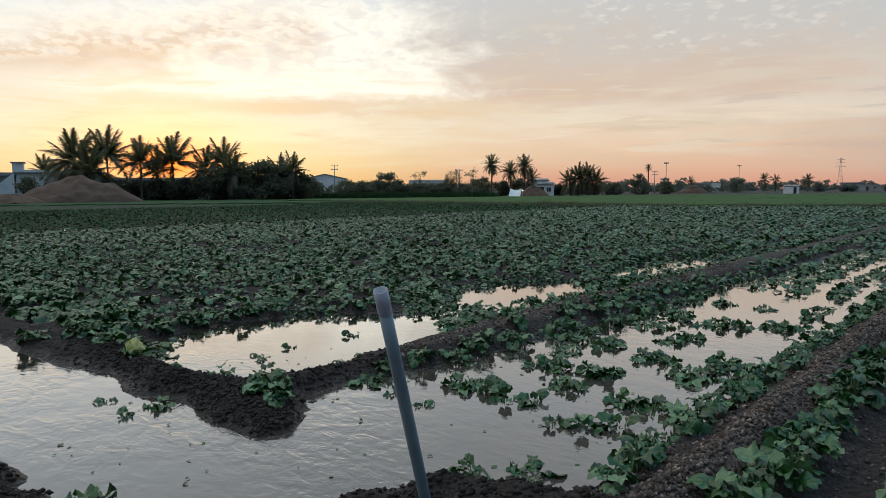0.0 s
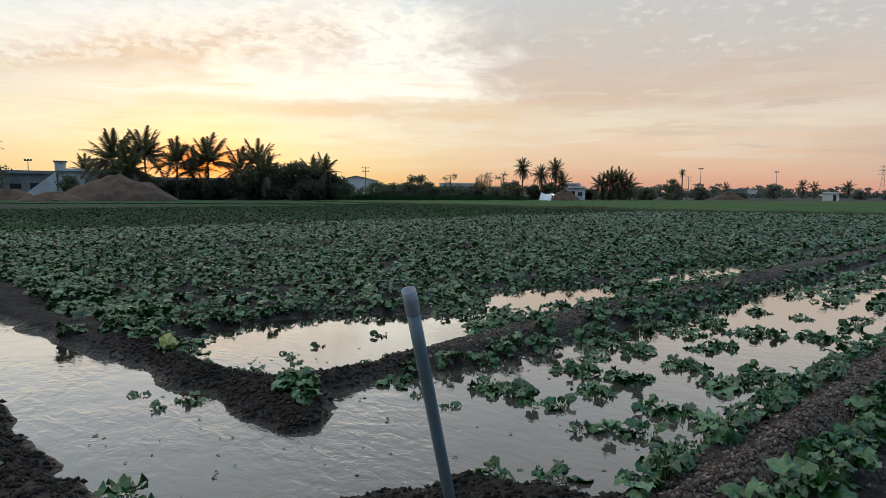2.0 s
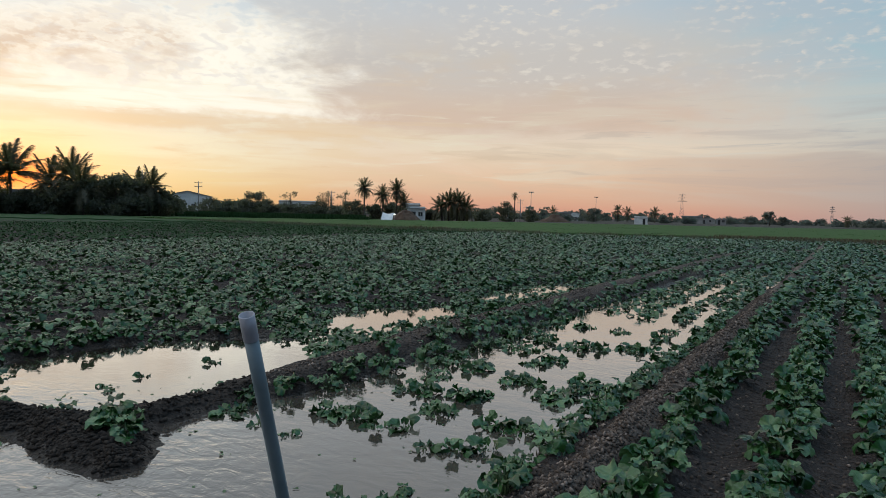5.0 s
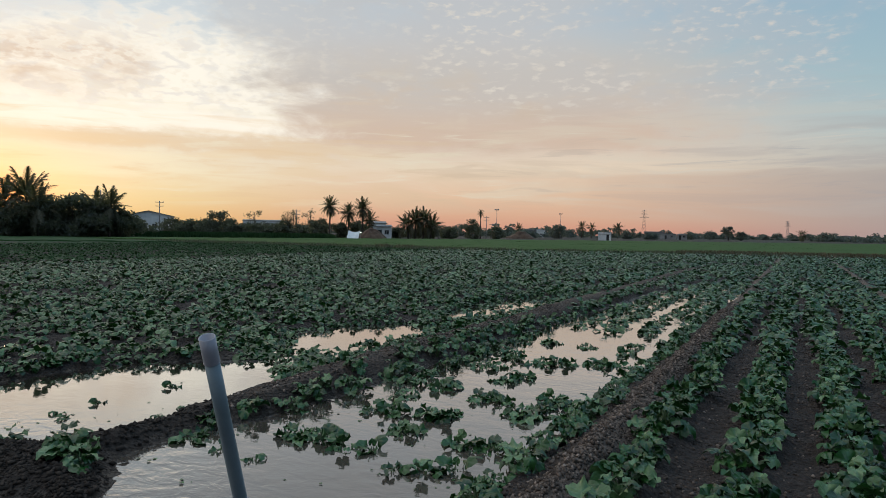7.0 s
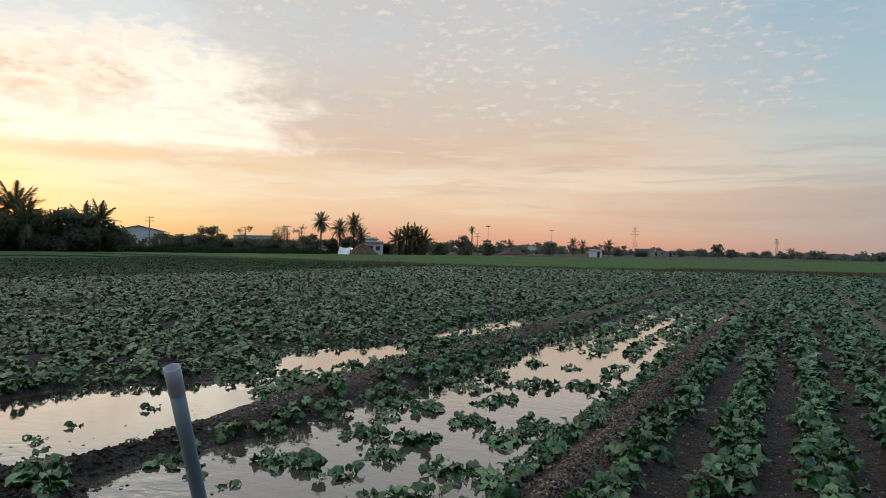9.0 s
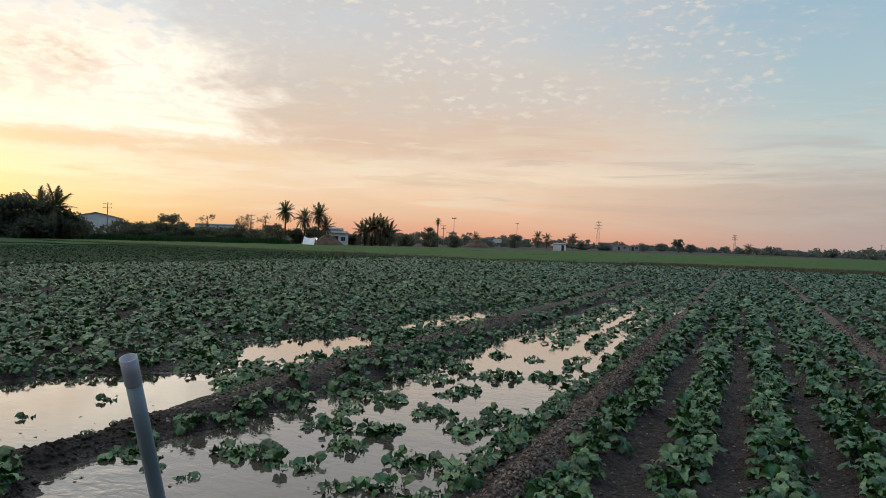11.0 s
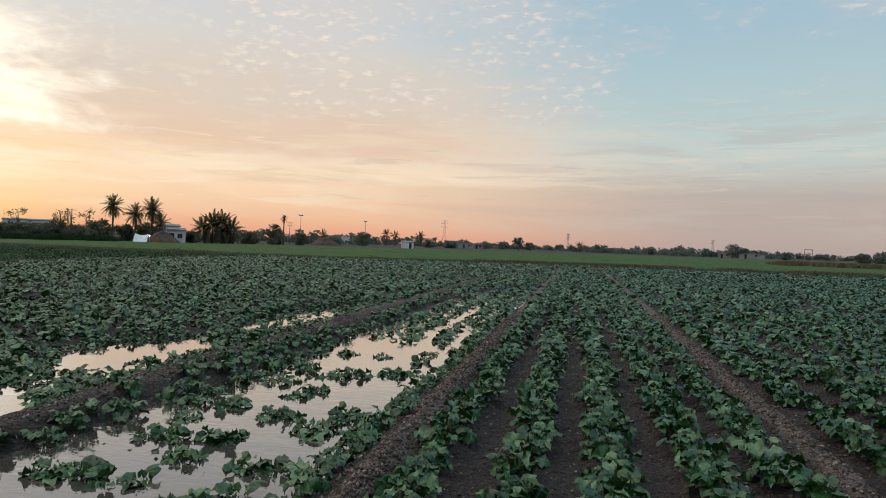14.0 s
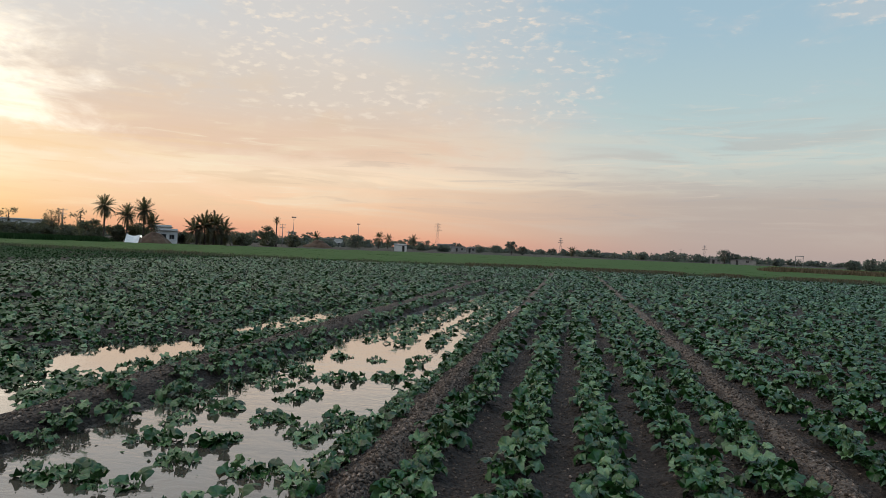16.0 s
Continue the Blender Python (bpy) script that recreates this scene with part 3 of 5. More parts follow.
def crop_plant(leaves, tall, wide, label, leafy=1.0):
    plan = plant_plan(rng, leaves, tall, wide, leafy)
    root = new("crop_plant")
    tagged(root, label, "plant", "rows of crop plants")
    new("stalk", stalk_mesh(plan)).parent = root
    for k, (yaw, tilt, roll, size, at) in enumerate(plan):
        ob = new("leaf", BLADES[int(rng.integers(len(BLADES)))])
        ob.parent = root
        ob.matrix_basis = Matrix.Translation(at) @ Matrix.Rotation(yaw, 4, "Z") @ Matrix.Rotation(-tilt, 4, "Y") @ Matrix.Rotation(roll, 4, "X") @ Matrix.Diagonal((size, size, size, 1))
    return root


DRY_LABEL = "leafy green crop plant with broad lobed leaves on a soil row"
WET_LABEL = "leafy green crop plant standing half drowned in irrigation water"


def row_points(rng, rows, y0, y1, gap, jitter):
    out = []
    for x in rows:
        y = y0 + rng.uniform(0, gap)
        while y < y1:
            out.append((x + rng.normal(0, jitter), y))
            y += gap * rng.uniform(0.75, 1.3)
    return out


def in_view(x, y, slack=0.0):
    a = math.degrees(math.atan2(-x, y))
    return -27 - slack < a < 86 + slack


# the plants closest to the path, each a thing of its own
KINDS = [crop_plant(20, 0.155, 0.125, DRY_LABEL, 1.14) for k in range(5)]
WET_KINDS = [crop_plant(23, 0.09, 0.17, WET_LABEL, 1.0) for k in range(4)]
near_dry = [p for p in row_points(rng, ROWS_DRY + ROWS_EAST[:3], 2.6, 8.2, 0.28, 0.045) if in_view(*p)]
CLUMPS = outline("-3.17,3.55 -3.0,3.58 -3.13,4.36 -2.98,4.42 -3.12,4.9 -3.02,5.32 -3.1,6.43 -3.0,6.95 -3.1,7.2 -3.02,8.3 -2.62,3.98 -2.62,4.45 -2.5,4.52 -2.56,5.1 "
                 "-2.42,5.16 -2.63,5.83 -2.53,6.1 -2.6,6.92 -2.45,6.98 -2.47,8.2 -2.06,3.95 -1.92,3.98 -2.03,4.8 -1.95,5.12 -1.96,5.45 -1.88,5.3 "
                 "-2.06,7.15 -1.95,7.3 -1.92,8.05 -2.0,8.65")      # clumps standing in the flooded basin
SMALL_CLUMPS = outline("-2.78,3.49 -2.59,3.56 -2.25,3.30 -2.06,3.37 -1.94,3.50 -2.66,4.02 -2.52,4.4")
near_wet = [tuple(p) for p in CLUMPS] + row_points(rng, [-4.45], 4.7, 9.5, 0.34, 0.06)
near_edge = row_points(rng, [-1.54], 2.75, 9.5, 0.23, 0.06) + row_points(rng, [-3.74], 3.85, 9.5, 0.26, 0.06) + row_points(rng, [-3.48], 5.3, 9.5, 0.45, 0.06)


def set_out(points, kinds, floor=-0.05, grow=1.0):
    for k, (x, y) in enumerate(points):
        s = grow * rng.uniform(0.86, 1.14)
        z = max(float(height(np.array([x]), np.array([y]))[0]), floor)
        m = pose(x, y, z, rng.uniform(-6, 6), rng.uniform(-6, 6), rng.uniform(0, 360)) @ Matrix.Diagonal((s, s, s, 1))
        if k < len(kinds):
            kinds[k].matrix_basis = m
        else:
            kind = kinds[k % len(kinds)]
            copy_thing(kind, m @ Matrix.Diagonal((*(1 / v for v in kind.scale), 1)))


set_out(near_dry, KINDS, -0.05, 0.93)
set_out([p for p in near_wet if p[1] < 4.7], WET_KINDS, -0.035, 0.86)
set_out([p for p in near_wet if p[1] >= 4.7], [copy_thing(k, Matrix()) for k in WET_KINDS], -0.035, 0.88)
set_out([tuple(p) for p in SMALL_CLUMPS], [crop_plant(6, 0.06, 0.07, "few broad crop leaves showing above the flood water", 0.95) for k in range(3)], -0.02)
EDGE_KINDS = [crop_plant(18, 0.15, 0.13, "leafy green crop plant at the foot of a wet soil ridge", 0.9) for k in range(3)]
set_out(near_edge, EDGE_KINDS)
set_out([tuple(p) for p in outline("-4.42,1.80 -1.92,2.60 -1.48,2.64 -2.12,2.35 -4.00,2.37 -5.60,2.15 -6.93,1.77 -6.74,2.09 -6.22,2.11 -3.76,3.09 -3.84,3.72 -3.86,3.36 -3.72,2.28 -3.88,2.34")], [crop_plant(13, 0.08, 0.10, "small crop plant rooted in the muddy bank", 0.9) for k in range(4)])
set_out([tuple(p) for p in outline("-4.77,1.60 -4.38,1.59 -5.09,2.98 -4.94,2.94 -5.15,3.35 -4.41,3.34 -4.41,3.59 -5.10,4.03 -3.11,3.01 -2.75,3.44 -3.42,3.06 -1.98,2.67 -2.0,2.74")], [crop_plant(5, 0.05, 0.05, "few drowned leaves poking out of the water", 0.62) for k in range(3)], -0.015)
set_out([tuple(p) for p in outline("-2.9,0.88 -3.5,0.40")], [crop_plant(14, 0.12, 0.11, "leafy crop plant on the near bank of the channel", 0.9) for k in range(2)])


def yellowed_leaf(x, y):
    """One large curled leaf standing on edge in the mud."""
    g = np.random.default_rng(18)
    v, f = leaf_shape(g, 3, 25)
    v = turned(v * (1, 0.8, 1.6), 2.6, 1.1, 0.35, 0.19, (0, 0, 0.0))
    ob = new("yellowed_leaf", mesh_from("yellowed_leaf", v, f, [PALE_LEAF]))
    ob.matrix_basis = pose(x, y, float(height(np.array([x]), np.array([y]))[0]) - 0.02)
    tagged(ob, "large pale yellowed leaf curled upright in the mud", "leaf")


yellowed_leaf(-5.58, 2.13)


def merged_field(name, points, variants, lift, label, scale=(0.8, 1.25), mat=None):
    """Many plants as one mesh; variants are (vertices, triangles)."""
    vs, fs, base = [], [], 0
    xs, ys = np.array([p[0] for p in points]), np.array([p[1] for p in points])
    zs = np.maximum(height(xs, ys), -0.03) + lift
    rim = np.minimum(shore_distance(xs, ys, POOL), shore_distance(xs, ys, PUDDLE)) < 0.3        # stunted and sunk at the water
    for x, y, z, low in zip(xs, ys, zs, rim):
        v, f = variants[int(rng.integers(len(variants)))]
        z = z - 0.03 if low else z
        a, s = rng.uniform(0, 6.28), rng.uniform(*scale) * (0.75 if low or (-5.9 < x < -4.25 and 9.0 < y < 14.5) else 0.95 if -7.4 < x < -4.2 and y < 15 else 0.95 if -3.75 < x < -1.55 and y < 24 else 1.0)
        c, q = math.cos(a) * s, math.sin(a) * s
        w = np.empty_like(v)
        w[:, 0], w[:, 1], w[:, 2] = v[:, 0] * c - v[:, 1] * q + x, v[:, 0] * q + v[:, 1] * c + y, v[:, 2] * s + z
        vs.append(w)
        fs.append(f + base)
        base += len(v)
    ob = new(name, mesh_from(name, np.concatenate(vs), np.concatenate(fs), [mat or LEAF]))
    tagged(ob, label, "crop", kind="stuff")
    return ob


def variant(leaves, tall, wide, rings, points, grow=1.0):
    vs, fs, base = [], [], 0
    for yaw, tilt, roll, size, at in plant_plan(rng, leaves, tall, wide):
        v, f = leaf_shape(rng, rings, points)
        vs.append(turned(v, yaw, tilt, roll, size * grow, at))
        fs.append(f + base)
        base += len(v)
    return np.concatenate(vs), np.concatenate(fs)


def patchy(pts, share):
    """Leaves gaps where plants failed."""
    v = LUMPS(np.array([p[0] for p in pts]), np.array([p[1] for p in pts]), 1.3, 2)
    return [p for p, h in zip(pts, v) if h < 0.14 or rng.random() > share]


def shore_points(poly, off, gap, keep):
    """Points just outside an outline, at even gaps, where keep(x, y) holds."""
    out = []
    for (ax, ay), (bx, by) in zip(poly, np.roll(poly, -1, axis=0)):
        d = math.hypot(bx - ax, by - ay)
        for k in range(max(1, int(d / gap))):
            t, o = (k + rng.random()) * gap / d, off + rng.uniform(-0.05, 0.1)
            x, y = ax + (bx - ax) * t, ay + (by - ay) * t
            for s in (1, -1):
                q = (x + s * (by - ay) / d * o, y - s * (bx - ax) / d * o)
                if shore_distance(np.array([q[0]]), np.array([q[1]]), poly)[0] > 0 and keep(*q):
                    out.append(q)
    return out


def on_land(pts, low):
    z = height(np.array([p[0] for p in pts]), np.array([p[1] for p in pts]))
    return [p for p, h in zip(pts, z) if h > low]


V_NEAR = [variant(15, 0.12, 0.15, 2, 11) for k in range(10)]
V_MID = [variant(11, 0.15, 0.19, 1, 9, 1.15) for k in range(10)]
V_FAR = [variant(7, 0.16, 0.24, 1, 5, 1.4) for k in range(8)]
EAST = ROWS_DRY + ROWS_EAST
WESTERN = [x for x in ROWS_WEST if -24 < x < -4.4]
pts = [p for p in row_points(rng, EAST, 2.4, 16, 0.27, 0.05) if in_view(*p) and p not in near_dry and not (p[0] < 3.6 and p[1] < 8.3)]
pts += [p for p in row_points(rng, [-1.66, -2.1, -2.62, -3.12, -3.62], 9.6, 16, 0.34, 0.05) if abs(p[0] + 2.6) > 0.8 or rng.random() < 0.85]
west = row_points(rng, WESTERN, 2.2, 16, 0.26, 0.09)
west = [p for p in west if p[0] > -7.4] + patchy([p for p in west if p[0] <= -7.4 and math.hypot(*p) < 18], 0.45)
pts += on_land([p for p in west if p[0] > -6.4 and p[1] < 5.1], 0.006) + on_land([p for p in west if p[0] > -6.4 and p[1] >= 5.1], -0.03)
pts += [p for p in west if p[0] > -6.4 and p[1] >= 5.1 and shore_distance(*np.array(p).reshape(2, 1), SOAK)[0] < 0 < min(shore_distance(*np.array(p).reshape(2, 1), q)[0] for q in (POOL, PUDDLE)) and rng.random() < 0.75]
pts += on_land([p for p in west if p[0] <= -6.4], -0.02)
pts += [(rng.uniform(-13, -5.7), rng.uniform(2.15, 2.8)) for k in range(140)]
soak = [(rng.uniform(-6.3, -4.4), rng.uniform(4.6, 6.6)) for k in range(70)]
pts += [p for p in soak if shore_distance(*np.array(p).reshape(2, 1), SOAK)[0] < 0.1 and min(shore_distance(*np.array(p).reshape(2, 1), q)[0] for q in (POOL, PUDDLE)) > 0.04]
pts += shore_points(POOL, 0.08, 0.17, lambda x, y: x < -4.45 and y > 2.7 and y > 3.0 + (x + 4.4) * 0.1)
pts += shore_points(POOL, 0.22, 0.18, lambda x, y: x < -4.6 and y > 2.9)
pts += shore_points(PUDDLE, 0.02, 0.16, lambda x, y: x < -4.3)
pts += shore_points(GLINT, 0.03, 0.2, lambda x, y: x < -4.3)
pts += shore_points(PUDDLE, 0.3, 0.22, lambda x, y: x < -4.3 and (x < -5.6 or y > 8.0))
pts += row_points(rng, [-4.55, -5.1, -5.65], 9.2, 14.4, 0.5, 0.1)
merged_field("crop_rows_near", pts, V_NEAR, 0.0, "dense low green crop with broad leaves in rows on dark soil")
pts = [p for p in row_points(rng, EAST + [-1.62, -2.1, -2.62, -3.12, -3.6] + WESTERN, 2.5, 34, 0.3, 0.1)
       if in_view(*p) and math.hypot(*p) < 36 and (p[1] > 16 or math.hypot(*p) > 18)]
pts = patchy(pts, 0.35)
merged_field("crop_rows_middle", pts, V_MID, 0.0, "wide green crop field in rows, farther from the water")
pts = [p for p in row_points(rng, EAST + [-1.7, -2.4, -3.1, -3.7] + WESTERN, 2, 52, 0.42, 0.12)
       if in_view(*p) and math.hypot(*p) > 36 and p[1] < bund_y(p[0]) - 0.8 and p[1] > 0.05 * -p[0] and math.hypot(*p) < 74]
merged_field("crop_rows_far", pts, V_FAR, 0.0, "far end of the green crop field in rows", (0.9, 1.3))

pts = row_points(rng, [-24.6 - 0.6 * k for k in range(48)], -2, 56, 0.42, 0.16)
merged_field("short_crop_plants", [p for p in pts if in_view(*p) and math.hypot(*p) < 70 and p[1] < bund_y(p[0]) - 0.8], V_FAR, 0.0, "low young crop plants in a darker green field", (0.55, 0.95), SHORT_CROP)


def floating_scraps():
    """Torn leaf bits drifting on the channel."""
    g = np.random.default_rng(61)
    vs, fs, base = [], [], 0
    while base < 900:
        x, y = g.uniform(-5.2, -1.8), g.uniform(1.0, 4.2)
        if float(height(np.array([x]), np.array([y]))[0]) > -0.03:
            continue
        v, f = leaf_shape(g, 1, 9)
        s = g.uniform(0.012, 0.04)
        v = turned(v * (1, g.uniform(0.4, 1), 0.35), g.uniform(0, 6.28), g.uniform(-0.1, 0.1), 0, s, (x, y, 0.006))
        vs.append(v)
        fs.append(f + base)
        base += len(v)
    tagged(new("floating_scraps", mesh_from("floating_scraps", np.concatenate(vs), np.concatenate(fs), [LEAF])), "torn leaf scraps floating on the muddy water", "leaves", kind="stuff")


floating_scraps()
# ---------------------------------------------------------------- pipe at the water inlet
def part(name, bm, mat, parent, label=""):
    me = bpy.data.meshes.new(name)
    bm.to_mesh(me)
    bm.free()
    me.materials.append(mat)
    ob = new(name, me)
    ob.parent = parent
    return tagged(ob, label)


def tube(points, radii, sides=10, close=True):
    """A bmesh tube along points."""
    bm = bmesh.new()
    rings = []
    for k, (p, r) in enumerate(zip(points, radii)):
        p = Vector(p)
        d = (Vector(points[min(k + 1, len(points) - 1)]) - Vector(points[max(k - 1, 0)])).normalized()
        q = d.to_track_quat("Z", "Y")
        rings.append([bm.verts.new(p + q @ Vector((r * math.cos(a), r * math.sin(a), 0))) for a in (6.28318 * j / sides for j in range(sides))])
    for r0, r1 in zip(rings, rings[1:]):
        for j in range(sides):
            bm.faces.new((r0[j], r0[(j + 1) % sides], r1[(j + 1) % sides], r1[j])).smooth = True
    if close:
        bm.faces.new(rings[-1])
        bm.faces.new(rings[0][::-1])
    return bm


def water_pipe():
    foot, top = Vector((-2.185, 2.142, -0.2)), Vector((-2.003, 1.667, 1.05))
    root = new("water_pipe")
    tagged(root, "leaning grey plastic pipe stuck in the wet bank", "pipe")
    n, r = 24, 0.0275

    def ring_wall(a, b, ro, ri, steps):
        """Hollow tube from a to b with real wall thickness and an open upper end."""
        bm = bmesh.new()
        q = (b - a).to_track_quat("Z", "Y")
        rows = []
        for k in range(steps + 1):
            c = a.lerp(b, k / steps)
            rows.append([bm.verts.new(c + q @ Vector((ro * math.cos(t), ro * math.sin(t), 0))) for t in (6.28318 * j / n for j in range(n))])
        for k in range(2):
            c = b.lerp(a, k * 0.35)
            rows.append([bm.verts.new(c + q @ Vector((ri * math.cos(t), ri * math.sin(t), 0))) for t in (6.28318 * j / n for j in range(n))])
        for r0, r1 in zip(rows, rows[1:]):
            for j in range(n):
                bm.faces.new((r0[j], r0[(j + 1) % n], r1[(j + 1) % n], r1[j])).smooth = True
        bm.faces.new(rows[-1])
        return bm

    collar = top.lerp(foot, 0.075)
    part("barrel", ring_wall(foot, collar, r, r - 0.003, 6), PVC, root)
    part("socket", ring_wall(collar - (top - foot) * 0.004, top, r + 0.0022, r - 0.001, 2), PVC_END, root, "paler worn pipe socket at the top")
    return root


water_pipe()

# ---------------------------------------------------------------- palms and trees
EYE = Vector((-0.07, 0.05, 0))


def spot(az, d):
    """Ground point at that many degrees left of the rows, d metres off."""
    a = radians(az)
    return Vector((EYE.x - d * math.sin(a), EYE.y + d * math.cos(a), 0.04))


def frond_mesh(name, length, leaflets, width, droop, seed):
    """A feather leaf along +x: a tapering rib and narrow leaflets on both sides."""
    g = np.random.default_rng(seed)
    verts, tris = [], []

    def rib(s):
        return np.array([length * (s - 0.12 * droop * s * s), 0.0, -droop * length * 0.42 * s ** 2.2])

    k = 7
    for j in range(k + 1):
        c, w = rib(j / k), 0.05 * (1 - 0.85 * j / k)
        verts += [c + (0, -w, 0), c + (0, w, 0), c + (0, 0, -w * 1.4)]
    for j in range(k):
        a = 3 * j
        for u, v in ((0, 1), (1, 2), (2, 0)):
            tris += [(a + u, a + v, a + 3 + v), (a + u, a + 3 + v, a + 3 + u)]
    for j in range(leaflets):
        s = 0.14 + 0.86 * (j + 0.5) / leaflets
        c, c2 = rib(s), rib(min(s + 0.027, 1.025))
        reach = width * math.sin(math.pi * (0.16 + 0.80 * s)) ** 0.7 * g.uniform(0.8, 1.1)
        for side in (-1, 1):
            tip = c + (reach * 0.5, side * reach * g.uniform(0.4, 0.7), -reach * g.uniform(0.3, 1.0) * (0.5 + droop * 0.4))
            b = len(verts)
            verts += [c, c2 + (0.0, 0, 0), tip]
            tris.append((b, b + 1, b + 2))
    return mesh_from(name, verts, tris, [PALM_LEAF], False)


COCO_FRONDS = [frond_mesh("frond", 5.1, 66, 1.5, d, 40 + k) for k, d in enumerate((0.55, 1.0, 1.5, 2.1))]
DATE_FRONDS = [frond_mesh("frond", 2.6, 38, 0.62, d, 60 + k) for k, d in enumerate((0.45, 0.9, 1.35))]


def palm(az, d, trunk, reach, count, fronds, label, lean=0.0, lowest=-25, seed=0):
    """trunk: height of the crown's heart; reach: size of the crown against the stock frond."""
    g = np.random.default_rng(seed)
    root = new("palm_tree")
    root.matrix_basis = Matrix.Translation(spot(az, d))
    tagged(root, label, "palm tree", "palm trees round the fields")
    base = 0.16 if trunk > 3 else 0.22
    pts = [(lean * (k / 8) ** 1.6, 0, trunk * k / 8 - (0.1 if k == 0 else 0)) for k in range(9)]
    part("trunk", tube(pts, [base * (1.5 if k == 0 else 1.0 + 0.12 * (k % 2)) * (1 - 0.03 * k) for k in range(9)], 9), BARK, root)
    for k in range(count):
        f = k / (count - 1)
        up = 88 - (88 - lowest) * f ** 0.9 + g.uniform(-14, 14)
        ob = new("frond", fronds[min(len(fronds) - 1, int(f * len(fronds) * 0.999))])
        ob.parent = root
        s = reach * g.uniform(0.85, 1.1)
        ob.matrix_basis = Matrix.Translation((lean, 0, trunk - 0.05)) @ Matrix.Rotation(k * 2.399 + g.uniform(-0.3, 0.3), 4, "Z") @ Matrix.Rotation(-radians(up), 4, "Y") @ Matrix.Diagonal((s, s, s, 1))
    return root


def leaf_cloud(g, lumps, per_lump, lump_size, leaf):
    """Small leaf blades scattered round lump centres (n, 3)."""
    n = len(lumps) * per_lump
    c = np.repeat(lumps, per_lump, axis=0)
    off = g.normal(size=(n, 3))
    off *= (lump_size * g.random(n) ** 0.5 / np.linalg.norm(off, axis=1))[:, None]
    off[:, 2] *= 0.75
    p = c + off
    a, b = g.normal(size=(n, 3)), g.normal(size=(n, 3))
    a /= np.linalg.norm(a, axis=1)[:, None]
    b -= a * (a * b).sum(1)[:, None]
    b /= np.linalg.norm(b, axis=1)[:, None]
    s = leaf * g.uniform(0.6, 1.3, n)[:, None]
    quad = np.stack([p - a * s, p + b * s * 0.55, p + a * s, p - b * s * 0.55], 1).reshape(-1, 3)
    return quad, np.arange(4 * n).reshape(-1, 4)


def tree(name, az, d, tall, wide, label, clear=0.25, lumps=40, per_lump=55, leaf=0.16, gaps=0.0, seed=1, category="tree"):
    """A branching trunk and a crown of leaf clumps with an uneven outline. clear: share of the height below the crown."""
    g = np.random.default_rng(seed)
    root = new(name)
    root.matrix_basis = Matrix.Translation(spot(az, d))
    tagged(root, label, category, "trees and bushes round the fields")
    c0, hz = tall * clear, tall * (1 - clear)
    ang, rad, lev = g.uniform(0, 6.283, lumps), np.sqrt(g.random(lumps)), g.random(lumps)
    belly = np.sin(np.pi * np.clip(0.12 + 0.83 * lev, 0, 1)) ** 0.6 * g.uniform(0.75, 1.15, lumps)
    pos = np.stack([np.cos(ang) * rad * belly * wide / 2, np.sin(ang) * rad * belly * wide / 2, c0 + hz * lev * 0.93], 1)
    bm = tube([(0, 0, -0.1), (0.03 * tall, 0.02 * tall, c0 * 0.8 + 0.1), (0.0, 0.05 * tall, c0 + hz * 0.45), (0.05 * wide, 0, c0 + hz * 0.8)],
              [0.035 * tall, 0.026 * tall, 0.016 * tall, 0.006 * tall], 8)
    trunk = part("trunk", bm, BARK, root)
    for k in range(5):
        q = pos[int(g.integers(lumps))]
        s = Vector((0.02 * tall, 0.03 * tall, c0 * 0.8 + hz * 0.12 * k))
        part("limb", tube([s, s.lerp(Vector(q), 0.5) + Vector((0, 0, 0.04 * tall)), q], [0.013 * tall, 0.009 * tall, 0.004 * tall], 6), BARK, root)
    keep = pos[g.random(lumps) > gaps]
    v, f = leaf_cloud(g, keep, per_lump, 0.11 * (wide + hz), leaf)
    # crowns past 200 m take the leaf colour with haze painted in
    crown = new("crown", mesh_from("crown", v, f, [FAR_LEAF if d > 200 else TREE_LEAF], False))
    crown.parent = root
    return root


PALM_LABEL = "coconut palm with upright ragged fronds, dark against the sunset"
for k, (az, trunk, reach, count) in enumerate(((73.9, 4.4, 0.62, 25), (72.0, 5.6, 1.05, 35), (71.0, 4.0, 0.9, 31), (69.7, 6.0, 1.02, 35), (67.4, 5.2, 0.85, 29),
                                               (66.3, 4.2, 0.8, 25), (65.0, 5.4, 1.0, 35), (62.5, 4.6, 0.86, 29), (61.2, 5.2, 0.9, 31), (60.4, 3.8, 0.7, 25),
                                               (56.6, 4.2, 0.68, 27), (55.7, 4.4, 0.62, 27))):
    palm(az, 122 if k == 0 else 103 + (k * 5) % 9, trunk, reach, count - 9 if 3 <= k <= 6 else count, COCO_FRONDS, PALM_LABEL, 0.3 * ((k % 3) - 1), 24 if 3 <= k <= 6 else -25, 100 + k)
DATE_LABEL = "date palm with a round stiff crown on a bare trunk"
for k, (az, trunk, reach) in enumerate(((38.5, 6.3, 0.92), (36.9, 5.0, 0.9), (35.7, 6.0, 0.92), (35.1, 3.6, 0.85))):
    palm(az, 130, trunk, reach, 54, DATE_FRONDS, DATE_LABEL, 0, -40, 130 + k)
for k, (az, trunk, reach) in enumerate(((31.7, 3.0, 0.62), (31.1, 3.8, 0.66), (30.4, 4.0, 0.66), (29.8, 2.8, 0.62))):
    palm(az, 145, trunk, reach, 30, COCO_FRONDS, "spreading coconut palm in a small cluster", 0.3 * (k - 1.5), -15, 140 + k)
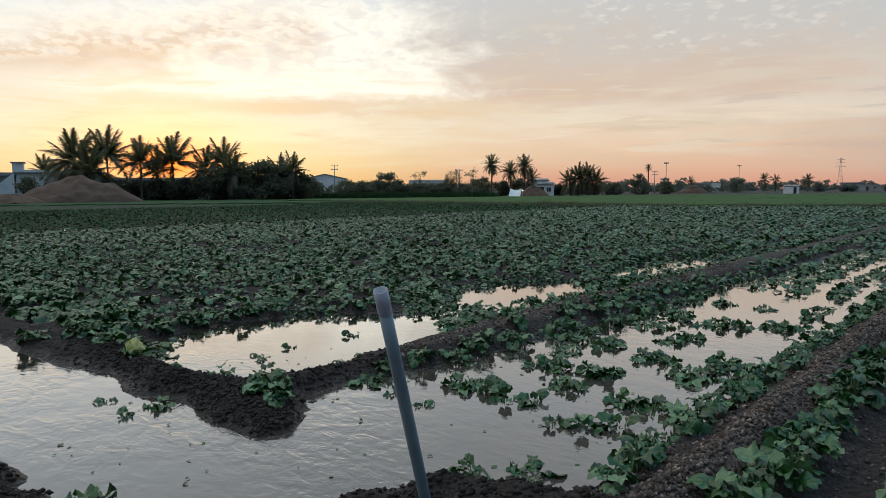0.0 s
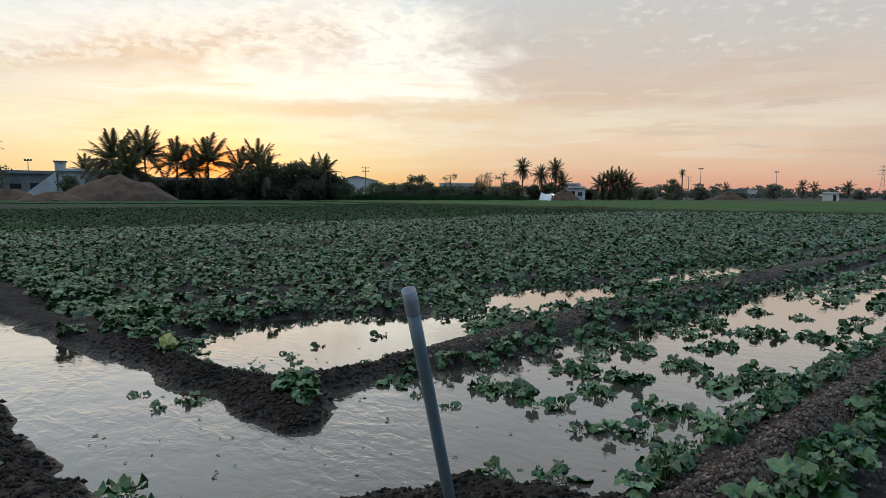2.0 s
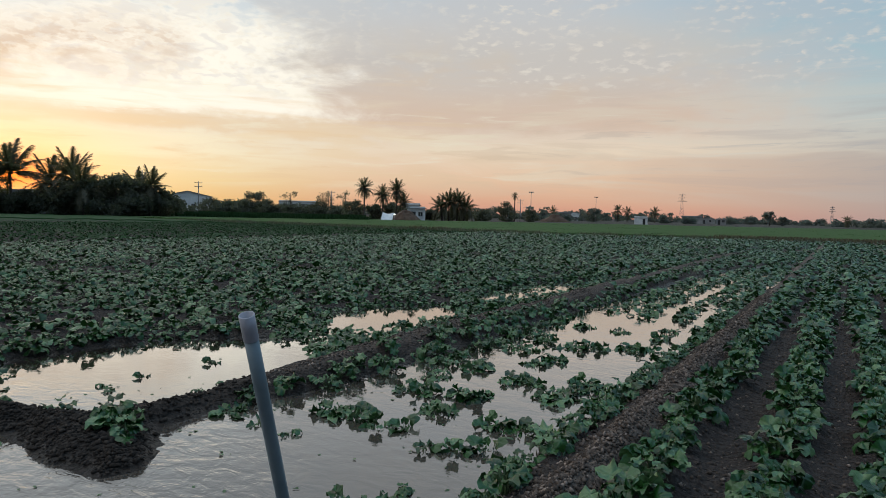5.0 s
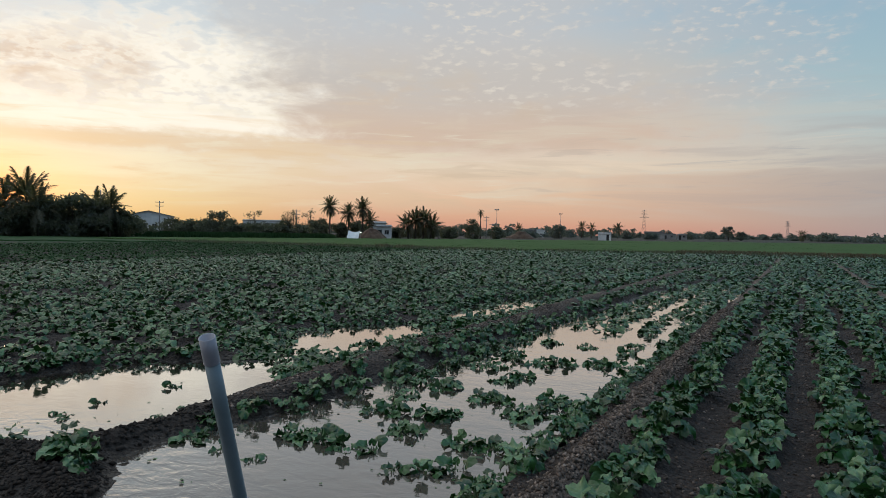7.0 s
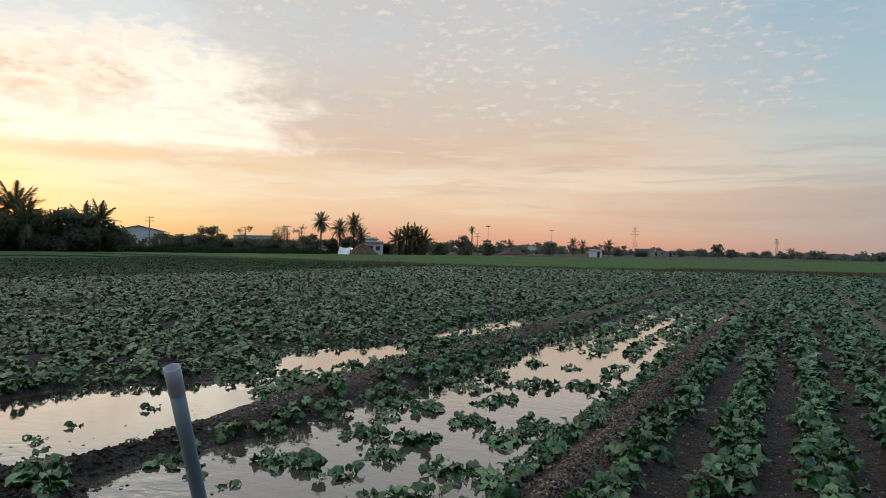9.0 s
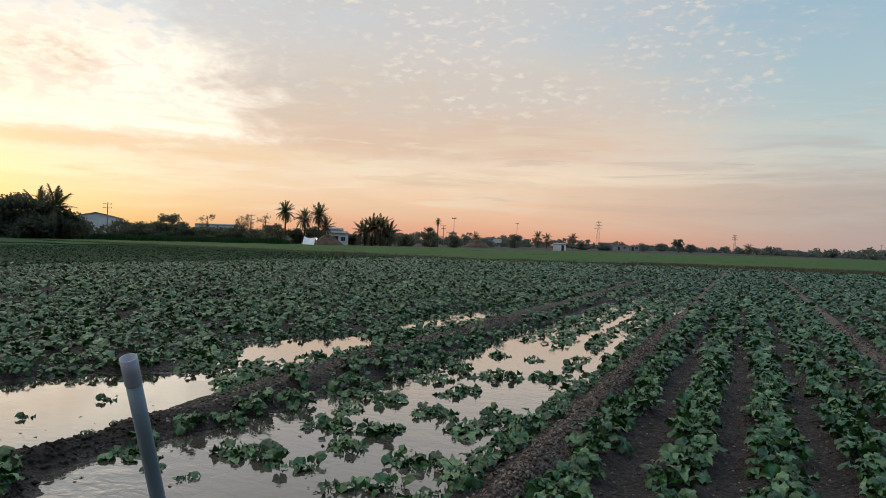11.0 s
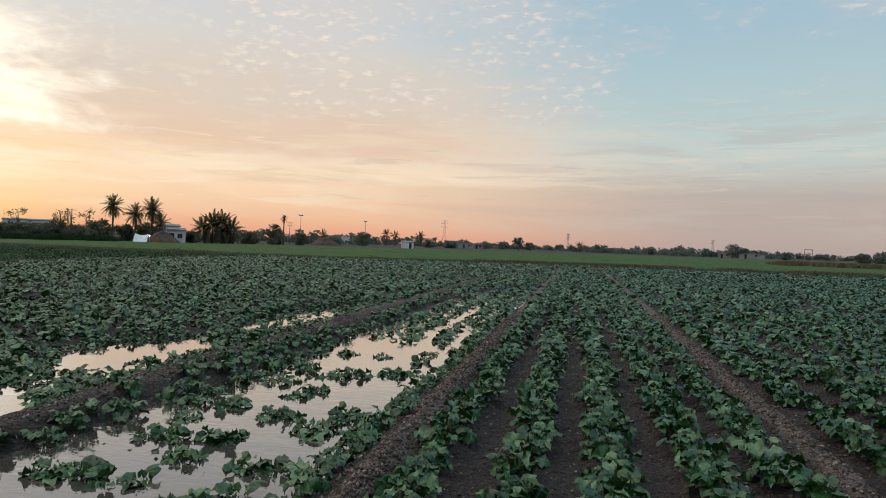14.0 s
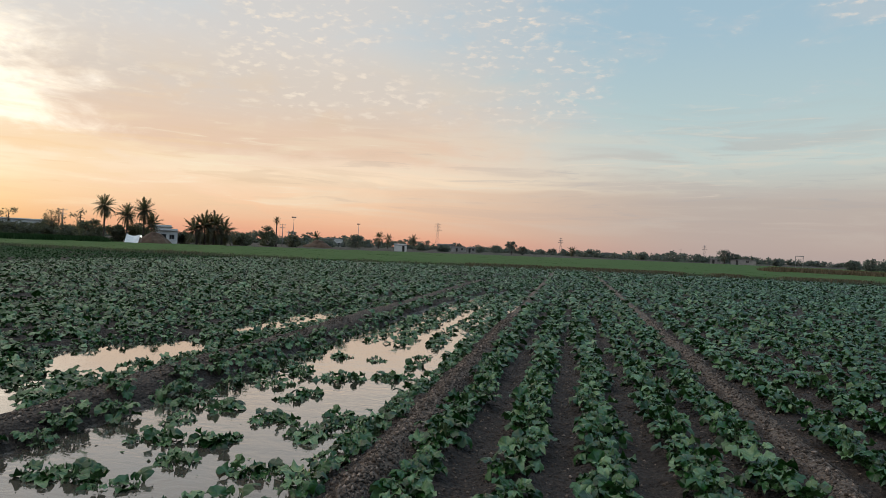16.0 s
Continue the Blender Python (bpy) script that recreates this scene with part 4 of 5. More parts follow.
palm(25.4, 175, 6.8, 0.46, 40, DATE_FRONDS, "tall thin palm with a small round crown", 0, -60, 150)
for k, (az, d, trunk) in enumerate(((22.1, 300, 4.0), (16.7, 300, 5.0), (15.9, 300, 4.7), (13.7, 290, 4.4), (-0.1, 350, 3.2))):
    palm(az, d, trunk, 0.62, 20, COCO_FRONDS, "small distant palm on the skyline", 0, -25, 160 + k)

BUSH = "dense dark green bush at the edge of the fields"
for k, (az, d, tall, wide) in enumerate(((72.0, 124, 3.2, 6), (70.2, 110, 2.6, 6), (68.3, 109, 2.6, 6), (66.0, 108, 2.6, 6), (64.2, 106, 2.9, 6.5), (62.0, 106, 4.0, 7), (59.9, 105, 5.2, 7.5), (58.3, 104, 5.6, 7.5),
                                         (56.6, 105, 5.0, 7), (55.0, 106, 3.8, 6), (53.8, 112, 2.6, 5), (51.0, 150, 3.4, 7), (49.8, 150, 3.2, 7), (48.6, 155, 3.6, 7), (47.8, 158, 5.4, 6), (46.8, 155, 3.6, 6),
                                         (45.8, 155, 2.6, 6), (44.2, 150, 3.0, 7), (42.6, 150, 3.2, 6), (41.0, 148, 2.6, 6), (39.4, 132, 3.7, 5.2), (37.6, 133, 3.0, 4), (36.0, 134, 3.4, 5), (32.8, 150, 2.2, 5),
                                         (30.2, 150, 2.4, 7), (28.2, 165, 2.8, 6), (26.1, 170, 5.0, 4.6), (24.0, 175, 3.2, 4), (18.7, 240, 5.0, 6.5), (21.6, 210, 2.4, 8), (13.0, 280, 3.0, 6), (11.0, 280, 2.6, 7))):
    tree("bush", az, d, tall, wide, BUSH, 0.06, int(16 + wide * 3), 120 if d < 115 else 75, 0.22, 0.0, 200 + k, "bush")
for k, (az, d, tall, wide, gaps) in enumerate(((44.8, 152, 6.2, 3.6, 0.45), (42.1, 150, 5.8, 3.0, 0.4), (41.6, 150, 6.0, 2.4, 0.4), (40.2, 140, 6.0, 4.0, 0.5), (47.3, 158, 6.2, 3.0, 0.3))):
    tree("tree", az, d, tall, wide, "thin straggly tree with gaps in its crown", 0.3, 26, 26, 0.17, gaps, 240 + k)
tree("tree", 81.3, 104, 5.9, 7.5, "large dark leafy tree beside low farm buildings", 0.12, 80, 70, 0.2, 0.1, 250)
tree("tree", 75.1, 96, 3.1, 3.2, "small round leafy tree in front of the white house", 0.4, 26, 50, 0.15, 0.0, 251)
for k, (az, d, tall, wide, clear) in enumerate(((5.1, 290, 5.6, 5.0, 0.5), (4.2, 300, 3.6, 5, 0.2), (-1.4, 380, 3.4, 8, 0.1), (-12.2, 290, 5.6, 7.0, 0.25), (-13.0, 290, 4.2, 5.0, 0.2), (-16.0, 300, 2.6, 5, 0.15), (-21.0, 230, 3.0, 5, 0.1), (-22.2, 235, 3.6, 6, 0.1), (-23.2, 230, 3.5, 6, 0.1), (8.0, 330, 3.4, 9, 0.1), (6.5, 330, 3.8, 8, 0.1))):
    tree("tree", az, d, tall, wide, "distant spreading tree on the skyline", clear, 36, 50, 0.24, 0.1, 260 + k)


def far_woods():
    """Belt of trees along the horizon, with aerial haze put into the leaf colour."""
    g = np.random.default_rng(5)
    lumps = []
    az = 84.0
    while az > -34:
        d = 430 + 90 * math.sin(az * 0.21) + g.uniform(-40, 40)
        h = (5.6 if az > 8 else 3.6) * g.uniform(0.6, 1.25) * (1 if az < 30 else 0.8)
        c = spot(az, d)
        for k in range(9):
            lumps.append((c.x + g.normal(0, 2.5), c.y + g.normal(0, 2.5), g.uniform(0.3, h - 0.6)))
        az -= g.uniform(0.25, 0.6)
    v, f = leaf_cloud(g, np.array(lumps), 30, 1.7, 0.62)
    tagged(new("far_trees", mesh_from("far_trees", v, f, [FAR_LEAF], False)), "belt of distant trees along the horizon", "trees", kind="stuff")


far_woods()


# ---------------------------------------------------------------- fields beyond the crop
def tufts(name, places, tall, blades, mat, label, category, spread=0.25, width=0.035, seed=3):
    """Grass blades in tufts; places is (n, 3) with the ground height."""
    g = np.random.default_rng(seed)
    n = len(places) * blades
    p = np.repeat(np.asarray(places, float), blades, axis=0)
    p[:, :2] += g.normal(0, spread, (n, 2))
    a = g.uniform(0, 6.283, n)
    h = tall * g.uniform(0.5, 1.15, n)
    lean = g.normal(0, 0.32, (n, 2)) * h[:, None]
    side = np.stack([np.cos(a), np.sin(a)], 1) * width
    v = np.zeros((n, 3, 3))
    v[:, 0, :2], v[:, 1, :2], v[:, 2, :2] = p[:, :2] - side, p[:, :2] + side, p[:, :2] + lean
    v[:, 0, 2] = v[:, 1, 2] = p[:, 2] - 0.03
    v[:, 2, 2] = p[:, 2] + h
    ob = new(name, mesh_from(name, v.reshape(-1, 3), np.arange(3 * n).reshape(-1, 3), [mat], False))
    return tagged(ob, label, category, kind="stuff")


def sheet(name, edge0, edge1, n, z, mat, label, category):
    """A low standing crop between two edges, as a lumpy top with sides down to the soil."""
    t = np.linspace(0, 1, n)
    m = 24
    a, b = np.array([edge0(k) for k in t]), np.array([edge1(k) for k in t])
    s = np.concatenate([[0.0], np.linspace(0, 1, m) ** 1.6, [1.0]])
    gx = a[:, None, 0] * (1 - s) + b[:, None, 0] * s
    gy = a[:, None, 1] * (1 - s) + b[:, None, 1] * s
    gz = z + 0.12 * LUMPS(gx, gy, 1.7, 3)
    gz[:, 0] = gz[:, -1] = gz[0] = gz[-1] = -0.02
    i = np.arange(gx.size).reshape(gx.shape)
    faces = np.stack([i[:-1, :-1], i[1:, :-1], i[1:, 1:], i[:-1, 1:]], -1).reshape(-1, 4)
    ob = new(name, mesh_from(name, np.stack([gx, gy, gz], -1).reshape(-1, 3), faces, [mat]))
    return tagged(ob, label, category, kind="stuff")


def fields():
    g = np.random.default_rng(9)

    def front(k):
        x = -75 + 170 * k
        return (x, float(bund_y(np.array(x))) + 1.5)

    def back(k):
        p = spot(40 - 70 * k, 112 + 60 * k + 150 * k * k)
        return (p.x, p.y)

    sheet("grain_field", front, back, 160, 0.26, GRASS, "smooth pale green field of young grain", "field")
    pts = []
    for _ in range(9000):
        k, s = g.random(), g.random() ** 2
        (ax, ay), (bx, by) = front(k), back(k)
        pts.append((ax + (bx - ax) * s, ay + (by - ay) * s, 0.15))
    tufts("grain_blades", pts, 0.14, 7, GRASS, "green blades of young grain standing above the field", "grass", 0.5, 0.05, 31)
    xs = g.uniform(-62, 85, 1500)
    weeds = xs.copy()
    xs = xs[xs > g.uniform(-34, -14, len(xs))]
    xs = xs[(LUMPS(xs, xs * 0 + 3, 6, 2) > 0.02) | (np.abs(xs - 2) < 7)]
    pts = np.stack([xs, bund_y(xs) + g.normal(0, 0.45, len(xs)), 0 * xs + 0.1], 1)
    tufts("dry_grass_bund", pts, 0.36, 24, DRY_GRASS, "strip of dry brown grass along the field bund", "grass", 0.4, 0.075, 32)
    pts2 = np.stack([weeds, bund_y(weeds) - 0.9 + g.normal(0, 0.4, len(weeds)), 0 * weeds + 0.1], 1)[::2]
    tufts("weeds_on_bund", pts2, 0.34, 18, TREE_LEAF, "low green weeds along the field bund", "weeds", 0.4, 0.04, 33)
    pts = []
    for _ in range(1500):
        p = spot(g.uniform(38.5, 57), g.uniform(109, 116))
        pts.append((p.x, p.y, 0.05))
    tufts("tall_green_crop", pts, 0.95, 30, SHORT_CROP, "band of taller dark green crop before the trees", "crop", 0.45, 0.06, 34)
    pts = []
    for _ in range(420):
        p = spot(g.uniform(-30, -15.5), g.uniform(104, 118))
        pts.append((p.x, p.y, 0.05))
    tufts("dry_scrub", pts, 0.8, 34, DRY_GRASS, "patch of dry brown scrub beyond the grain", "scrub", 0.8, 0.11, 35)

    def wfront(k):
        p = spot(92 - 58 * k, 80 - 13 * k)
        return (p.x, p.y)

    def wback(k):
        p = spot(92 - 58 * k, 101 + 10 * k)
        return (p.x, p.y)

    def sfront(k):
        return (-24.3, -6 + 62 * k)

    def sback(k):
        p = spot(96 - 62 * k, 82 - 16 * k)
        return (p.x, p.y)

    sheet("short_crop_field", sfront, sback, 120, 0.06, SHORT_CROP, "low dark green field of short growth", "field")
    sheet("fallow_field", wfront, wback, 90, 0.16, SHORT_CROP, "short green growth between the crop and the palms", "field")


fields()

# ---------------------------------------------------------------- buildings, heaps, poles
def box(bm, lo, hi, bevel=0.0):
    m = Matrix.Translation((Vector(lo) + Vector(hi)) / 2) @ Matrix.Diagonal((*(Vector(hi) - Vector(lo)), 1))
    geo = bmesh.ops.create_cube(bm, size=1, matrix=m)
    if bevel:
        edges = list({e for v in geo["verts"] for e in v.link_edges})
        bmesh.ops.bevel(bm, geom=edges, offset=bevel, segments=1, affect="EDGES")
    return bm


def slab(name, lo, hi, mat, parent, label="", bevel=0.0):
    return part(name, box(bmesh.new(), lo, hi, bevel), mat, parent, label)


def facing(az, d):
    """A frame on the ground whose -y side looks at the path."""
    return Matrix.Translation(spot(az, d)) @ Matrix.Rotation(radians(az), 4, "Z")


def walled_box(root, w, dep, h, mat, openings, t=0.22):
    """Four walls; the front has openings (x0, x1, z0, z1) cut through it."""
    xs = sorted({-w / 2, w / 2, *(v for o in openings for v in o[:2])})
    zs = sorted({0.0, h, *(v for o in openings for v in o[2:])})
    bm, found = bmesh.new(), {}

    def at(i, k, y):
        if (i, k, y) not in found:
            found[i, k, y] = bm.verts.new((xs[i], y, zs[k]))
        return found[i, k, y]

    def solid(i, k):
        if not (0 <= i < len(xs) - 1 and 0 <= k < len(zs) - 1):
            return False
        a, c = (xs[i] + xs[i + 1]) / 2, (zs[k] + zs[k + 1]) / 2
        return not any(o[0] <= a <= o[1] and o[2] <= c <= o[3] for o in openings)

    for i in range(len(xs) - 1):
        for k in range(len(zs) - 1):
            if solid(i, k):
                bm.faces.new((at(i, k, 0), at(i + 1, k, 0), at(i + 1, k + 1, 0), at(i, k + 1, 0)))
                bm.faces.new((at(i, k, t), at(i, k + 1, t), at(i + 1, k + 1, t), at(i + 1, k, t)))
                for di, dk, p, q in ((-1, 0, (i, k), (i, k + 1)), (1, 0, (i + 1, k + 1), (i + 1, k)), (0, -1, (i + 1, k), (i, k)), (0, 1, (i, k + 1), (i + 1, k + 1))):
                    if not solid(i + di, k + dk):
                        bm.faces.new((at(*p, 0), at(*q, 0), at(*q, t), at(*p, t)))
    bmesh.ops.recalc_face_normals(bm, faces=bm.faces)
    part("front_wall", bm, mat, root)
    slab("back_wall", (-w / 2, dep - t, 0), (w / 2, dep, h), mat, root)
    slab("side_wall", (-w / 2, t, 0), (-w / 2 + t, dep - t, h), mat, root)
    slab("side_wall", (w / 2 - t, t, 0), (w / 2, dep - t, h), mat, root)
    slab("floor_slab", (-w / 2 + t, t, 0.0), (w / 2 - t, dep - t, 0.08), CONCRETE, root)
    for o in openings:
        if o[2] > 0.3:
            win = slab("window", (o[0], t * 0.55, o[2]), (o[1], t * 0.75, o[3]), DARK_GAP, root, "dark window pane")
            slab("sill", (o[0] - 0.08, -0.09, o[2] - 0.08), (o[1] + 0.08, 0.0, o[2]), mat, win)
            slab("glazing_bar", ((o[0] + o[1]) / 2 - 0.03, t * 0.4, o[2]), ((o[0] + o[1]) / 2 + 0.03, t * 0.55, o[3]), mat, win)
        else:
            slab("door", (o[0], t * 0.5, o[2]), (o[1], t * 0.75, o[3]), DARK_GAP, root, "dark closed door")


def house(name, az, d, w, dep, h, mat, roof_mat, openings, label, gable=0.0, over=0.3):
    root = new(name)
    root.matrix_basis = facing(az, d)
    tagged(root, label, "building")
    walled_box(root, w, dep, h, mat, openings)
    if gable:
        bm = bmesh.new()
        x0, x1, t = -w / 2 - over, w / 2 + over, 0.14
        prof = [(x0, h - 0.05), (0, h + gable), (x1, h - 0.05), (x1, h + t - 0.05), (0, h + gable + t), (x0, h + t - 0.05)]
        f0 = [bm.verts.new((x, -over, z)) for x, z in prof]
        f1 = [bm.verts.new((x, dep + over, z)) for x, z in prof]
        for j in range(6):
            bm.faces.new((f0[j], f0[(j + 1) % 6], f1[(j + 1) % 6], f1[j]))
        for ring in (f0[::-1], f1):
            bm.faces.new((ring[0], ring[1], ring[4], ring[5]))
            bm.faces.new((ring[1], ring[2], ring[3], ring[4]))
        part("roof", bm, roof_mat, root)
        for y in (0.02, dep - 0.2):
            bm = bmesh.new()
            a = [bm.verts.new((x, y, z)) for x, z in ((-w / 2, h), (w / 2, h), (0, h + gable - 0.05))]
            b = [bm.verts.new((x, y + 0.18, z)) for x, z in ((-w / 2, h), (w / 2, h), (0, h + gable - 0.05))]
            bm.faces.new(a)
            bm.faces.new(b[::-1])
            for j in range(3):
                bm.faces.new((a[j], b[j], b[(j + 1) % 3], a[(j + 1) % 3]))
            part("gable_wall", bm, mat, root)
    else:
        slab("roof_slab", (-w / 2 - over, -over, h), (w / 2 + over, dep + over, h + 0.16), roof_mat, root, bevel=0.02)
        slab("parapet", (-w / 2, 0.0, h + 0.16), (w / 2, 0.14, h + 0.5), mat, root)
        slab("parapet", (-w / 2, dep - 0.14, h + 0.16), (w / 2, dep, h + 0.5), mat, root)
    return root


def white_farmhouse():
    root = house("farmhouse", 73.05, 112, 10.5, 7, 4.1, PLASTER, CONCRETE, [(-2.8, -1.7, 0, 2.1), (0.6, 1.8, 1.0, 2.2), (2.9, 4.0, 1.0, 2.2)], "white plastered flat-roofed farmhouse with an outside stair")
    slab("stair_tower", (-5.7, 1.0, 0), (-4.3, 4.0, 5.6), PLASTER, root, bevel=0.02)
    slab("stair_tower_roof", (-5.9, 0.8, 5.6), (-4.1, 4.2, 5.75), CONCRETE, root)
    for k in range(14):
        slab("step", (-9.2 + 0.27 * k, -1.3, 0.0), (-8.93 + 0.27 * k, -0.3, 0.18 + 0.225 * k), CONCRETE, root)
    bm = bmesh.new()
    lo = [bm.verts.new(v) for v in ((-9.3, -1.45, 0), (-5.4, -1.45, 0), (-5.4, -1.45, 4.1), (-9.3, -1.45, 0.9))]
    hi = [bm.verts.new(v.co + Vector((0, 0.14, 0))) for v in lo]
    bm.faces.new(lo)
    bm.faces.new(hi[::-1])
    for j in range(4):
        bm.faces.new((lo[j], hi[j], hi[(j + 1) % 4], lo[(j + 1) % 4]))
    part("stair_wall", bm, PLASTER, root, "white sloping stair wall")


white_farmhouse()
house("farm_shed", 78.3, 112, 9.5, 6, 3.7, CONCRETE, SHEET_ROOF, [(-1.0, 0.4, 0, 2.3), (1.5, 3.2, 0.0, 2.4)], "low grey concrete shed with dark doorways")
house("long_shed", 67.2, 115, 17, 6, 3.1, CONCRETE, SHEET_ROOF, [(-6.0, -4.8, 1.2, 2.4), (1.0, 2.4, 1.2, 2.4), (5.0, 6.2, 1.2, 2.4)], "long low grey shed behind the palms")
house("palm_shed", 61.0, 116, 14, 6, 3.2, CONCRETE, SHEET_ROOF, [(-3.5, -2.4, 1.0, 2.3), (2.0, 3.4, 1.0, 2.3)], "low grey shed half hidden by bushes")
house("warehouse", 52.9, 250, 16.6, 24, 5.6, PLASTER, SHEET_ROOF, [(-6.2, -4.8, 1.4, 3.0), (-2.6, -1.2, 1.4, 3.0), (1.2, 2.6, 1.4, 3.0), (4.8, 6.2, 1.4, 3.0)], "pale warehouse with a low gabled roof", 1.9, 0.4)
house("flat_building", 44.1, 280, 15.5, 12, 5.2, PLASTER, CONCRETE, [(-6, -4.4, 3, 4.3), (-2.4, -0.8, 3, 4.3), (1.2, 2.8, 3, 4.3), (4.8, 6.4, 3, 4.3)], "pale flat-roofed building behind straggly trees")
house("field_house", 33.9, 142, 3.6, 4, 2.5, PLASTER, CONCRETE, [(-1.2, -0.3, 0, 1.9), (0.3, 1.2, 0.9, 1.8)], "small white flat-roofed field house")
house("field_house", 34.3, 148, 3.4, 4, 3.3, PLASTER, CONCRETE, [(-0.8, 0.2, 1.8, 2.7)], "taller white block behind the field house")
house("pump_house", 14.8, 190, 3.6, 3, 1.75, PLASTER, SHEET_ROOF, [(0.5, 1.2, 0, 1.6)], "small white pump house beyond the grain", 0, 0.12)
for k, (az, d, w, h, m) in enumerate(((21.1, 260, 5, 3.0, CONCRETE), (20.3, 330, 6, 3.6, PLASTER), (10.8, 330, 9, 3.2, CONCRETE), (9.6, 360, 7, 2.6, CONCRETE), (8.6, 300, 4, 2.1, CONCRETE), (-3.0, 400, 10, 2.6, CONCRETE),
                                      (-11.6, 300, 5, 1.7, CONCRETE), (-13.6, 280, 9, 1.8, CONCRETE))):
    house("far_house", az, d, w, 5, h, m, SHEET_ROOF, [(-w * 0.3, -w * 0.3 + 0.9, 0, 1.95), (w * 0.1, w * 0.1 + 1.0, 1.0, 1.9)], "small far-off farm house on the skyline", 0.6 if k % 2 else 0, 0.25)


def heap(az, d, w, dep, h, label, seed):
    g = Lumps(seed)
    n = 46
    u, v = np.meshgrid(np.linspace(-1, 1, n), np.linspace(-1, 1, n), indexing="ij")
    r = np.hypot(u, v) + 0.22 * g(u * 3, v * 3, 1.6, 3)
    z = h * np.clip(1 - r, 0, 1) ** 0.85 * (1 + 0.15 * g(u * 6, v * 6, 1.0, 3)) * 1.12 - 0.12 * (r > 0.98)
    z = np.minimum(z, h * (0.94 + 0.1 * g(u * 5, v * 5, 1.3, 2)))
    i = np.arange(n * n).reshape(n, n)
    faces = np.stack([i[:-1, :-1], i[1:, :-1], i[1:, 1:], i[:-1, 1:]], -1).reshape(-1, 4)
    ob = new("soil_mound", mesh_from("soil_mound", np.stack([u * w / 2, v * dep / 2, z], -1).reshape(-1, 3), faces, [HEAP_EARTH]))
    ob.matrix_basis = facing(az, d)
    tagged(ob, label, "mound", "soil mounds")


heap(71.7, 91, 13.6, 9, 3.45, "large brown heap of earth and straw before the palms", 21)
heap(76.0, 88, 8, 5, 1.3, "low brown heap of earth beside the big one", 22)
heap(78.8, 100, 8, 5, 1.6, "rough brown earth heap near the shed", 24)
heap(34.9, 119, 5.6, 4, 2.15, "brown heap of earth beside a white tarpaulin", 23)
heap(21.9, 205, 9, 5, 2.4, "brown overgrown earth heap", 25)


def tarp_shelter():
    root = new("tarp_shelter")
    root.matrix_basis = facing(36.5, 115)
    tagged(root, "white tarpaulin shelter propped on poles at the field edge", "shelter")
    n = 9
    g = Lumps(30)
    u, v = np.meshgrid(np.linspace(0, 1, n), np.linspace(0, 1, n), indexing="ij")
    x = -1.15 + 2.0 * u + 0.35 * v
    y, z = 1.1 * v, 0.08 + 1.5 * v - 0.25 * np.sin(np.pi * u) * v + 0.07 * g(u * 5, v * 5, 1.2, 2)
    top = np.stack([x, y, z], -1).reshape(-1, 3)
    i = np.arange(n * n).reshape(n, n)
    up = np.stack([i[:-1, :-1], i[1:, :-1], i[1:, 1:], i[:-1, 1:]], -1).reshape(-1, 4)
    ob = new("tarpaulin", mesh_from("tarpaulin", np.concatenate([top, top + (0, 0.03, -0.02)]), np.concatenate([up, up[:, ::-1] + n * n]), [TARP]))
    ob.parent = root
    for x in (-0.8, 0.25, 1.2):
        part("pole", tube([(x, 1.12, -0.1), (x, 1.12, 1.62)], [0.03, 0.025], 6), BARK, root)


tarp_shelter()


def work_lamp():
    root = new("work_lamp")
    root.matrix_basis = facing(35.85, 114.5)
    tagged(root, "small lit work lamp on a thin post", "lamp")
    part("post", tube([(0, 0, -0.1), (0, 0, 1.15)], [0.03, 0.025], 6), STEEL, root)
    bm = bmesh.new()
    bmesh.ops.create_icosphere(bm, subdivisions=2, radius=0.11, matrix=Matrix.Translation((0, -0.05, 1.24)))
    m, n, b, out = material("lit_bulb")
    em = n.add("ShaderNodeEmission")
    em.inputs["Color"].default_value, em.inputs["Strength"].default_value = (1, 0.97, 0.9, 1), 6
    n.put(out.inputs["Surface"], em.outputs[0])
    part("bulb", bm, m, root, "glowing white bulb")
    part("hood", tube([(0, -0.05, 1.33), (0, -0.05, 1.40)], [0.13, 0.05], 10), STEEL, root)


work_lamp()


def beam(bm, a, b, w):
    a, b = Vector(a), Vector(b)
    m = Matrix.Translation((a + b) / 2) @ (b - a).to_track_quat("Z", "Y").to_matrix().to_4x4() @ Matrix.Diagonal((w, w, (b - a).length, 1))
    bmesh.ops.create_cube(bm, size=1, matrix=m)


